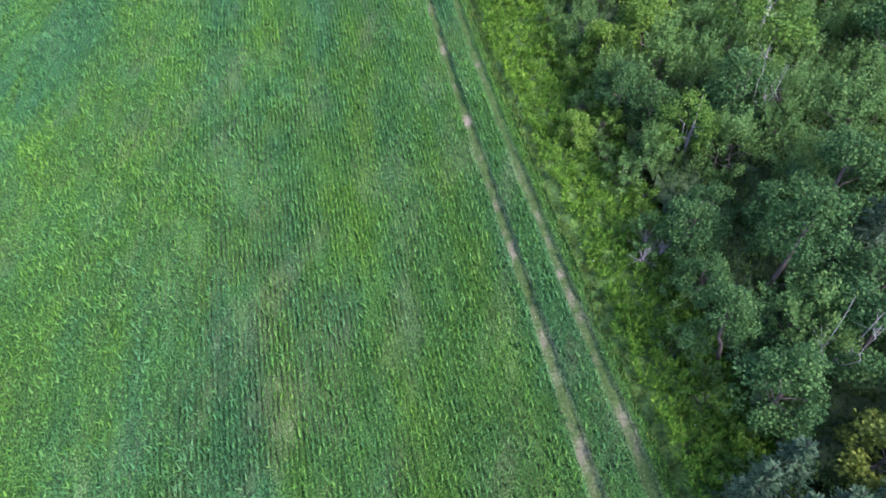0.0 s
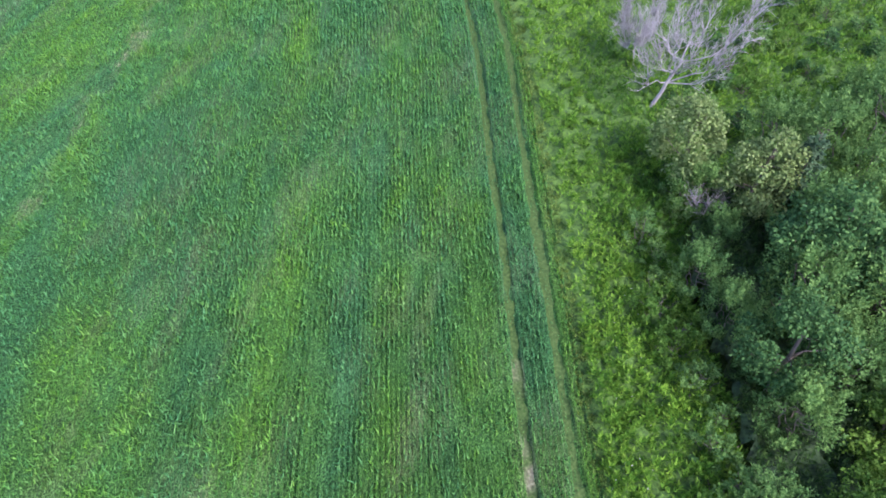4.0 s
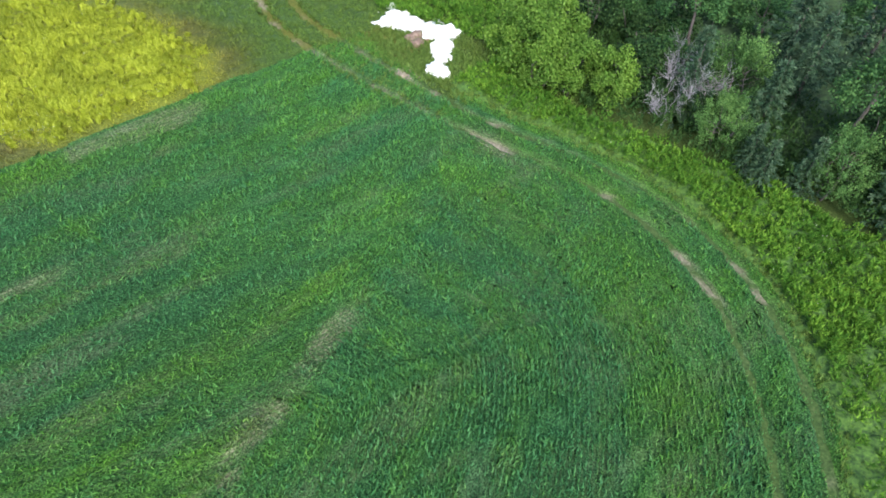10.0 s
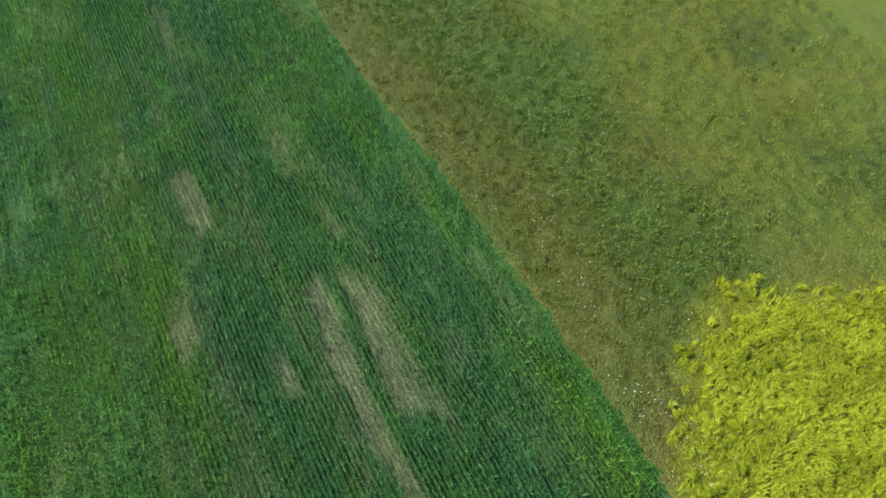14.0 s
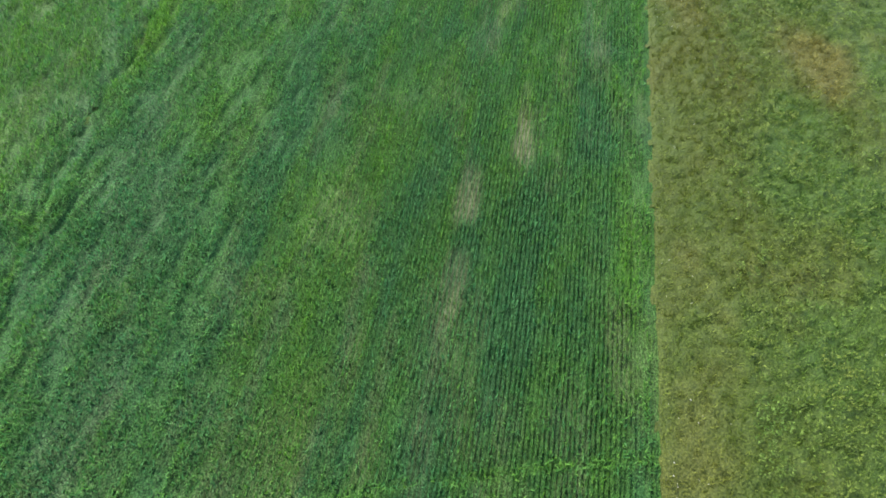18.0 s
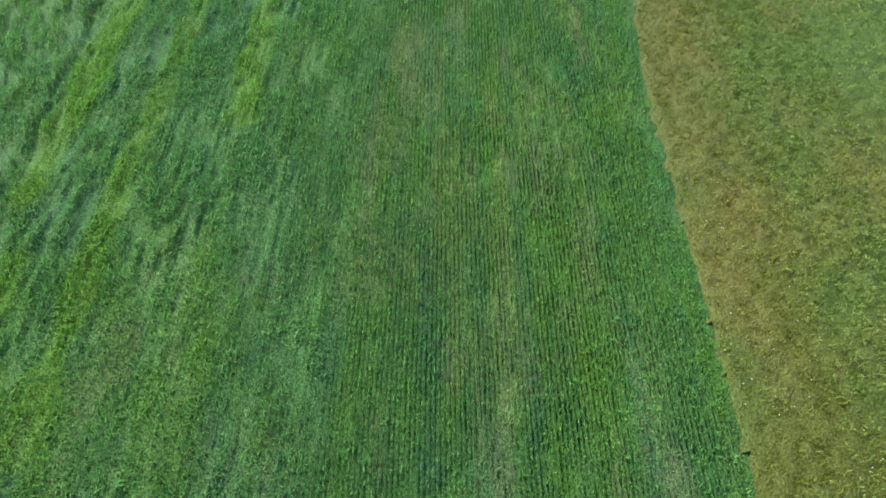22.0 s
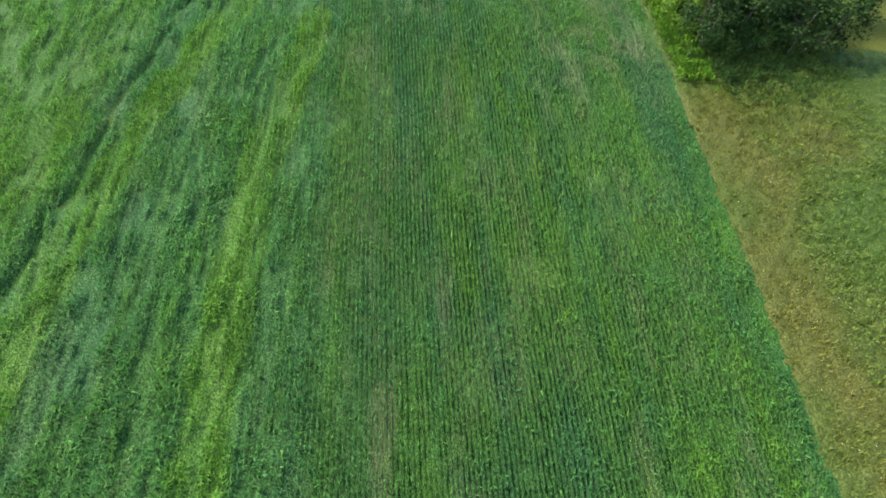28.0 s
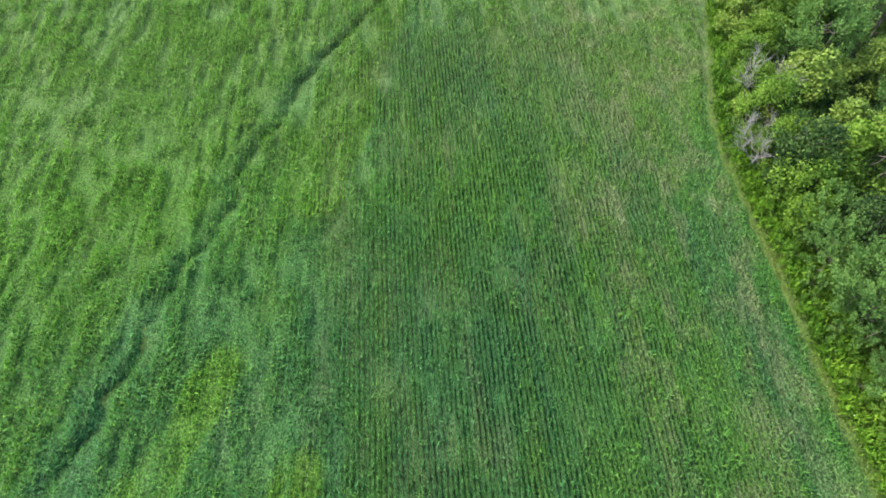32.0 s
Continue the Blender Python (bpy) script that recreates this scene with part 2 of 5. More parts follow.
GRAVEL = grainy("tan_rubble", (0.13, 0.105, 0.07), (0.30, 0.26, 0.19), 7.0)
BRICKY = grainy("reddish_rubble", (0.09, 0.055, 0.035), (0.24, 0.17, 0.12), 6.0)
PETAL = grainy("white_petals", (0.42, 0.42, 0.37), (0.62, 0.62, 0.56), 20.0)


# ---- the plan ----
def smooth(v):
    v = np.clip(v, 0.0, 1.0)
    return v * v * (3 - 2 * v)


def vnoise(x, y, seed=0):
    """Smooth value noise between 0 and 1."""
    xi, yi = np.floor(x).astype(np.int64), np.floor(y).astype(np.int64)
    fx, fy = x - xi, y - yi
    fx, fy = fx * fx * (3 - 2 * fx), fy * fy * (3 - 2 * fy)

    def lattice(a, b):
        h = (a * 374761393 + b * 668265263 + seed * 974711) & 0x7FFFFFFF
        h = ((h ^ (h >> 13)) * 1274126177) & 0x7FFFFFFF
        h = (h ^ (h >> 16)) & 0xFFFF
        return h / 65535.0
    return (lattice(xi, yi) * (1 - fx) + lattice(xi + 1, yi) * fx) * (1 - fy) + (lattice(xi, yi + 1) * (1 - fx) + lattice(xi + 1, yi + 1) * fx) * fy


def fbm(x, y, seed=0):
    return (vnoise(x, y, seed) + 0.5 * vnoise(2.1 * x, 2.1 * y, seed + 1) + 0.25 * vnoise(4.3 * x, 4.3 * y, seed + 2)) / 1.75


def near(px, py, line):
    """Distance to a polyline, and the way along it, for arrays of points."""
    best, along, s0 = np.full(px.shape, 1e9), np.zeros(px.shape), 0.0
    for (ax, ay), (bx, by) in zip(line[:-1], line[1:]):
        dx, dy = bx - ax, by - ay
        ln = math.hypot(dx, dy)
        u = np.clip(((px - ax) * dx + (py - ay) * dy) / (ln * ln), 0, 1)
        d = np.hypot(px - ax - u * dx, py - ay - u * dy)
        closer = d < best
        best = np.where(closer, d, best)
        along = np.where(closer, s0 + u * ln, along)
        s0 += ln
    return best, along


def rounded(line, times=2):
    """Corner cutting."""
    for _ in range(times):
        out = [line[0]]
        for (ax, ay), (bx, by) in zip(line[:-1], line[1:]):
            out += [(0.75 * ax + 0.25 * bx, 0.75 * ay + 0.25 * by), (0.25 * ax + 0.75 * bx, 0.25 * ay + 0.75 * by)]
        line = out + [line[-1]]
    return line


RUT_A = rounded([(16, -26), (9.5, -7), (3.9, 10.1), (1.6, 16.9), (-1.7, 26.3), (-4.8, 35.4), (-7.8, 44.8), (-9.9, 50.6), (-12.4, 58.5), (-15.5, 66.2), (-19.6, 72.4), (-23.2, 76.0), (-27.5, 78.6), (-32.6, 79.3), (-37.0, 78.4), (-41.2, 76.7), (-46.0, 75.2), (-51.5, 73.9), (-57.2, 72.8), (-61.1, 73.8), (-64.8, 74.8), (-69.5, 76.1), (-80, 79.6)])
RUT_B = rounded([(18, -25.4), (11.5, -6.4), (6.0, 10.0), (3.7, 16.0), (0.1, 26.2), (-2.9, 35.0), (-5.9, 44.2), (-8.2, 50.8), (-10.8, 59.4), (-13.8, 67.0), (-17.6, 73.0), (-22.0, 77.8), (-27.0, 80.6), (-32.6, 81.2), (-38.0, 79.6), (-42.5, 77.7), (-46.8, 76.7), (-53.0, 75.5), (-57.0, 74.8), (-61.3, 75.6), (-65.1, 76.5), (-69.6, 77.7), (-80, 81.2)])
CENTRE = rounded([(17, -25.7), (10.5, -6.7), (5.0, 10.1), (2.6, 16.4), (-0.8, 26.2), (-3.9, 35.2), (-6.9, 44.5), (-9.1, 50.7), (-11.6, 58.9), (-14.7, 66.6), (-18.6, 72.7), (-22.6, 76.9), (-27.2, 79.6), (-32.6, 80.2), (-37.5, 79.0), (-42.0, 77.2), (-46.4, 76.0), (-52.2, 74.7)])
SEAM = [(-44, 76), (-38, 71.5), (-36, 66), (-32.6, 58), (-31.2, 52), (-30, 46), (-27.2, 33.4), (-24.9, 24.5), (-23.8, 15), (-22.7, 2), (-21.2, -12), (-21.0, -25), (-21.9, -40), (-23.5, -52), (-25.2, -62), (-28.4, -73.2), (-30.2, -78), (-31.7, -83), (-35.8, -91), (-41, -100)]
SEAM_Y = np.array([p[1] for p in SEAM[::-1]], float)
SEAM_X = np.array([p[0] for p in SEAM[::-1]], float)
# bare strips in the drilled rows: x, from y, to y, half width, strength
STRIPS = [(-39.8, 42.4, 46.8, 0.55, 0.75), (-45.0, 44.4, 57.4, 0.5, 0.85), (-46.8, 44.0, 53.0, 0.9, 0.75), (-41.9, 34.6, 40.2, 0.6, 0.75), (-47.0, 39.5, 42.5, 0.35, 0.6),
          (-42.6, 46.9, 49.5, 0.4, 0.7), (-52.2, 58.0, 66.5, 0.9, 0.7), (-49.9, 61.5, 63.8, 0.4, 0.55), (-44.1, 14.6, 20.0, 0.65, 0.6), (-44.1, 20.0, 26.0, 0.65, 0.3), (-46.3, 10.2, 15.6, 0.5, 0.6)]
STRIPS += [(-44.2, 28.0, 38.5, 0.6, 0.22), (-46.6, 34, 39, 0.5, 0.45), (-39.5, -22, -10, 0.5, 0.14), (-44.5, -12, 3, 0.6, 0.16), (-43, -46, -38, 0.5, 0.07), (-50.2, -66, -62.6, 0.7, 0.22), (-52.2, -70, -58, 0.7, 0.18), (-48, -60, -54, 0.6, 0.2), (-45.7, -76.5, -73.8, 0.3, 0.6), (-49.5, -26, -18, 0.5, 0.35), (-37.5, -40, -32, 0.5, 0.35)]
# trodden spots in the wheel tracks: x, y, half length along y
SPOTS = [(1.55, 16.65, 0.7), (-0.42, 22.5, 0.5), (-1.77, 26.0, 0.5), (3.69, 16.0, 0.5), (4.02, 14.7, 0.6), (5.39, 12.1, 1.3), (2.51, 18.8, 0.5), (1.25, 22.65, 0.4), (3.79, 10.6, 1.0), (-4.83, 35.0, 0.9), (-3.61, 31.3, 0.5), (-2.33, 32.9, 0.9), (-5.84, 38.5, 0.7), (-2.63, 28.5, 0.8), (0.4, 20.0, 0.8)]
# dips where the crop has gone down: x, y, radius
DIPS = [(-35.8, -78.4, 0.55), (-26.5, -73.3, 0.6), (-31.2, -68.7, 0.45), (-34.1, -74.3, 0.4), (-37.0, -85.2, 0.6), (-27.3, -78.7, 0.5), (-24.7, -79.9, 0.6), (-21.0, -81.2, 0.7), (-19.2, -83.9, 0.7), (-40.9, -66.4, 0.3), (-11.6, 32.6, 0.35), (-10.9, 29.7, 0.35), (-11.9, 25.5, 0.6), (-9.5, 24.0, 0.5), (-16.7, 57.4, 0.7), (-15.8, 56.6, 0.4), (-24.6, -58.6, 0.4)]
# yellow-green streaks: half width and a line
STREAKS = [(0.55, [(-30.5, -68), (-27.8, -61.6), (-25.2, -53.5), (-24.0, -47), (-23.2, -41), (-22.6, -27), (-22.4, -8)]), (0.4, [(-33.8, -64), (-31.9, -53), (-31.3, -44), (-31.1, -36), (-30.9, -24), (-31.1, -14)]), (0.25, [(-26.9, -30), (-26.3, -10), (-26.2, 4)]), (0.25, [(-24.8, 14), (-23.2, -4)]), (0.7, [(-12.4, 46), (-11.2, 40), (-8.2, 27), (-6.5, 18)]), (0.8, [(-17.6, 44), (-13.4, 27), (-11, 16)]), (0.7, [(-40, 70), (-37.5, 60), (-36, 52)]), (1.0, [(-33.5, -77), (-37, -92)])]
TRAMS = [[(-50.2, 56.6), (-48.2, 57.2), (-46.2, 57.9), (-44.4, 58.5)], [(-40.5, 33.0), (-43.1, 32.0), (-45.6, 31.2), (-48.4, 30.3), (-52.6, 29.2)]]
CREASES = [[(-12.3, 23.3), (-11.1, 22.8), (-10.3, 22.3), (-9.0, 23.0), (-7.5, 23.3), (-6.2, 22.7), (-5.4, 22.3)], [(-13.4, 43.6), (-12.4, 42.0), (-11.0, 42.7), (-9.2, 42.9)], [(-17.7, -84.9), (-19.9, -83.4), (-21.3, -81.2), (-23.1, -80.3), (-26.2, -79.1), (-27.8, -78.6)], [(-29.0, -70.6), (-30.2, -70.1), (-31.4, -69.2), (-31.3, -67.4)], [(-35.8, -62.0), (-33.0, -66.5), (-31.4, -69.4)], [(-30.6, -45), (-31.5, -52.6), (-33.0, -59.5)], [(-27.0, -45), (-27.4, -53), (-29, -60)]]
YELLOW = [(-53.8, 66.0), (-53.75, 61), (-54.3, 58.5), (-56.3, 56.2), (-58.6, 54.2), (-61, 53), (-64, 54.2), (-66.7, 56), (-68.4, 59), (-68.9, 61.6), (-66.4, 64.4), (-62.6, 66.6), (-58.5, 67.8), (-55.4, 67.4)]


def within(px, py, ring):
    """How far inside a closed outline, in metres (negative: outside)."""
    d, _ = near(px, py, ring + ring[:1])
    c = np.zeros(px.shape, bool)
    for (ax, ay), (bx, by) in zip(ring, ring[1:] + ring[:1]):
        c ^= ((ay > py) != (by > py)) & (px < (bx - ax) * (py - ay) / (by - ay + 1e-12) + ax)
    return np.where(c, d, -d)


def seam_x(y):
    """Where the rows of the two sides of the field meet."""
    return np.interp(y, SEAM_Y, SEAM_X) + 0.9 * (vnoise(y / 3.6, y * 0.0, 6) - 0.5) + 0.5 * (vnoise(y / 1.2, y * 0.0, 8) - 0.5) + 0.3 * (vnoise(y / 0.5, y * 0.0, 9) - 0.5)


def ground(x, y):
    x, y = np.asarray(x, float), np.asarray(y, float)
    z = 1.9 - 1.4 * smooth((x + 22) / 20) * (1 - smooth((y - 36) / 20))
    z = z + 0.10 * (vnoise(x / 7.0, y / 7.0, 11) - 0.5)
    return z - 0.12 * np.exp(-((x - seam_x(y)) / 0.3) ** 2) * smooth((44 - y) / 8)


def rut_depth(x, y):
    """1 in the middle of a wheel track, 0 away from it."""
    a, sa = near(x, y, RUT_A)
    b, sb = near(x, y, RUT_B)
    w = 0.20 + 0.12 * (vnoise(x * 0.7, y * 0.7, 5) - 0.5)
    return np.maximum(1 - smooth((a - w + 0.1) / 0.24), 1 - smooth((b - w + 0.1) / 0.24))


def bareness(x, y):
    """How far soil and straw show, 0 to 1."""
    wob = 0.5 * (vnoise(x * 0.9, y * 0.5, 21) - 0.5)
    out = np.zeros(x.shape)
    for cx, y0, y1, w, k in STRIPS:
        m = (1 - smooth((np.abs(x - cx + wob) - 0.8 * w + 0.2) / 0.45)) * smooth((y - y0 + 4 * wob) / 1.2) * smooth((y1 - y + 4 * wob) / 1.2)
        out = np.maximum(out, 0.95 * k * m * (0.6 + 0.4 * smooth((fbm(x / 1.4, y / 2.6, 33) - 0.35) / 0.3)))
    d = np.abs(x - seam_x(y)) * 0.9
    scar = (1 - smooth((d - 0.10 + wob) / 0.55)) * smooth((y - 38) / 4) * smooth((67 - y) / 3) * (0.25 + 0.75 * smooth((fbm(x / 1.6, y / 1.6, 31) - 0.40) / 0.16))
    out = np.maximum(out, 0.8 * scar)
    ruts = rut_depth(x, y)
    dirt = smooth((fbm(x / 1.1, y / 1.8, 41) - 0.40) / 0.2)
    southern = (0.08 + 0.34 * dirt) * smooth((32 - y) / 16)
    northern = (0.05 + 0.54 * dirt) * np.where(x > -45, 0.22 + 0.85 * smooth((fbm(x / 2.6, y / 2.6, 43) - 0.48) / 0.14), 1.0) * smooth((-16 - x) / 6)
    worn = np.maximum(southern, northern)
    for px, py, r in SPOTS:
        worn = np.maximum(worn, 0.75 * np.exp(-((x - px) / 0.45) ** 2 - ((y - py) / r) ** 2) * (0.5 + 0.7 * dirt))
    out = np.maximum(out, np.clip(ruts * worn, 0, 1))
    spot = np.exp(-((x + 40.2) ** 2 / 2.0 + (y - 76.8) ** 2 / 0.35))
    return np.clip(np.maximum(out, 0.9 * spot), 0, 1)


def track_side(x, y):
    """Distance outwards from the middle of the wheel tracks (negative: into the field)."""
    d, s = near(x, y, CENTRE)
    cx, cy = -28.0, 45.0
    i = np.array([p[0] for p in CENTRE]), np.array([p[1] for p in CENTRE])
    lens = np.concatenate([[0], np.cumsum(np.hypot(np.diff(i[0]), np.diff(i[1])))])
    qx, qy = np.interp(s, lens, i[0]), np.interp(s, lens, i[1])
    inward = (x - qx) * (cx - qx) + (y - qy) * (cy - qy) > 0
    return np.where(inward, -d, d), s


EDGE_Y, EDGE_X = (-30.0, -16.0, 30.0, 44.0), (-53.75, -52.85, -52.85, -53.45)


def field_edge(y):
    """The straight western edge of the crop."""
    return np.interp(y, EDGE_Y, EDGE_X) - 0.15 * smooth((y - 55) / 15) + 0.18 * (vnoise(y * 0.5, y * 0.0, 3) - 0.5) + 0.25 * (vnoise(y * 2.0, y * 0.0, 4) - 0.5) - 0.26 * np.maximum(0.0, -80 - y)


# ---- mesh helpers ----
def raw_mesh(name, co, faces, mat, attrs=()):
    """A mesh from arrays: co (n, 3), faces (m, 3) or (m, 4)."""
    me = bpy.data.meshes.new(name)
    k = faces.shape[1]
    me.vertices.add(len(co))
    me.vertices.foreach_set("co", np.ascontiguousarray(co, np.float32).ravel())
    me.loops.add(faces.size)
    me.loops.foreach_set("vertex_index", np.ascontiguousarray(faces, np.int32).ravel())
    me.polygons.add(len(faces))
    me.polygons.foreach_set("loop_start", np.arange(0, faces.size, k, dtype=np.int32))
    for key, values in attrs:
        me.attributes.new(key, "FLOAT", "POINT").data.foreach_set("value", np.ascontiguousarray(values, np.float32))
    me.update(calc_edges=True)
    me.materials.append(mat)
    return me


def part(name, me, parent, label=""):
    ob = new(name, me)
    ob.parent = parent
    if label:
        ob["label"] = label
    return ob


def thing(name, label, category, kind="", group=""):
    return tagged(new(name), label, category, group, kind)


def unit(v):
    return v / np.maximum(np.linalg.norm(v, axis=1, keepdims=True), 1e-9)


def blades(root, way, length, width, rng):
    """Pointed blades: one triangle each."""
    side = unit(np.cross(way, np.array([0, 0, 1.0]) + rng.normal(0, 0.45, way.shape)))
    w = (width * 0.5)[:, None] * side
    tip = root + way * length[:, None]
    co = np.stack([root - w, root + w, tip], 1).reshape(-1, 3)
    return co, np.arange(len(co), dtype=np.int32).reshape(-1, 3)


def diamonds(root, way, normal, length, width):
    """Broad leaves: one four-cornered face each, folded a little along the middle."""
    side = unit(np.cross(way, normal))
    w = (width * 0.5)[:, None] * side
    mid = root + way * (length * 0.45)[:, None] + unit(np.cross(side, way)) * (width * 0.12)[:, None]
    tip = root + way * length[:, None]
    co = np.stack([root, mid + w, tip, mid - w], 1).reshape(-1, 3)
    return co, np.arange(len(co), dtype=np.int32).reshape(-1, 4)


def tube(points, radii, sides=6):
    """A tapered, closed tube along points; returns co, quads."""
    p = np.array(points, float)
    t = np.gradient(p, axis=0)
    t = unit(t)
    ref = np.where(np.abs(t[:, 2:3]) < 0.9, np.array([[0, 0, 1.0]]), np.array([[1.0, 0, 0]]))
    u = unit(np.cross(t, ref))
    v = np.cross(t, u)
    a = np.linspace(0, 2 * np.pi, sides, endpoint=False)
    ring = np.cos(a)[None, :, None] * u[:, None, :] + np.sin(a)[None, :, None] * v[:, None, :]
    co = (p[:, None, :] + ring * np.array(radii)[:, None, None]).reshape(-1, 3)
    q = []
    for i in range(len(p) - 1):
        for j in range(sides):
            k = (j + 1) % sides
            q.append((i * sides + j, i * sides + k, (i + 1) * sides + k, (i + 1) * sides + j))
    return co, np.array(q, np.int32)


def joined(pieces):
    """Joins (co, faces) pairs of one face size."""
    n, cos, fs = 0, [], []
    for co, f in pieces:
        cos.append(co)
        fs.append(f + n)
        n += len(co)
    return np.concatenate(cos), np.concatenate(fs)


# ---- the ground: one sheet out to the horizon ----
def ground_sheet():
    gx = np.concatenate([-80 - np.geomspace(3000, 2, 22), np.arange(-80, 26.01, 0.5), 26 + np.geomspace(2, 3000, 22)])
    gy = np.concatenate([-100 - np.geomspace(3000, 2, 22), np.arange(-100, 100.01, 0.5), 100 + np.geomspace(2, 3000, 22)])
    X, Y = np.meshgrid(gx, gy)
    x, y = X.ravel(), Y.ravel()
    z = ground(x, y) - 0.07 * rut_depth(x, y)
    w, h = len(gx), len(gy)
    idx = np.arange(w * h).reshape(h, w)
    f = np.stack([idx[:-1, :-1], idx[:-1, 1:], idx[1:, 1:], idx[1:, :-1]], -1).reshape(-1, 4)
    out, _ = track_side(x, y)
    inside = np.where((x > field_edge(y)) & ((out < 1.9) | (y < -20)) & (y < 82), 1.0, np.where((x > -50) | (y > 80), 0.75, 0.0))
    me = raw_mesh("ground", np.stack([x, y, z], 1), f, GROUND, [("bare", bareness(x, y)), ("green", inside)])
    me.polygons.foreach_set("use_smooth", np.ones(len(f), bool))
    tagged(new("ground", me), "gently sloping farm ground with bare soil in wheel tracks", "ground", kind="structure")


ground_sheet()


# ---- the crop in its drilled rows ----
GAP = 0.1905   # seven and a half inches from row to row
LINE = np.array(CENTRE)
LINE_S = np.concatenate([[0], np.cumsum(np.hypot(*np.diff(LINE, axis=0).T))])
LINE_A = np.unwrap(np.arctan2(np.gradient(LINE[:, 1]), np.gradient(LINE[:, 0])))


def row_grid(block, step, along, wide=False):
    """Points on a grid laid along the drilled rows of one block of the field: x, y, whether they belong to it, row angle, and the grid's shape."""
    if block == "west":
        X, Y = np.meshgrid(np.arange(-57.94, -19.0, step), np.arange(-99, 77, along))
        x, y = X.ravel(), Y.ravel()
        on = (x < seam_x(y) + np.where(y > 38, 0.6, 0.15)) & (x > field_edge(y) - 0.4)
        x = x + 0.10 * (vnoise(y / 9.0, x * 0.0, 2) - 0.5)
        return x, y, on, np.full(x.shape, 1.5708), X.shape
    if block == "south":
        X, Y = np.meshgrid(np.arange(-41.0, 12 if wide else -9, step), np.arange(-99, -29.6, along))
        x, y = X.ravel(), Y.ravel()
        return x, y, x >= seam_x(y) - 0.12, np.full(x.shape, 1.5708), X.shape
    s = np.arange(0, LINE_S[-1], along)
    cx, cy = np.interp(s, LINE_S, LINE[:, 0]), np.interp(s, LINE_S, LINE[:, 1])
    an = np.interp(s, LINE_S, LINE_A)
    O, S = np.meshgrid(np.arange(-1.615, 40, step), np.arange(len(s)))
    shape = O.shape
    O, S = O.ravel(), S.ravel()
    x, y = cx[S] - np.sin(an[S]) * O, cy[S] + np.cos(an[S]) * O
    d, _ = near(x, y, CENTRE)
    on = (x >= seam_x(y) - np.where(y > 38, 0.6, 0.15)) & (wide | (y > 2) | (x < -8)) & (y > -30) & (np.abs(d - np.abs(O)) < 0.6)
    return x, y, on, an[S], shape


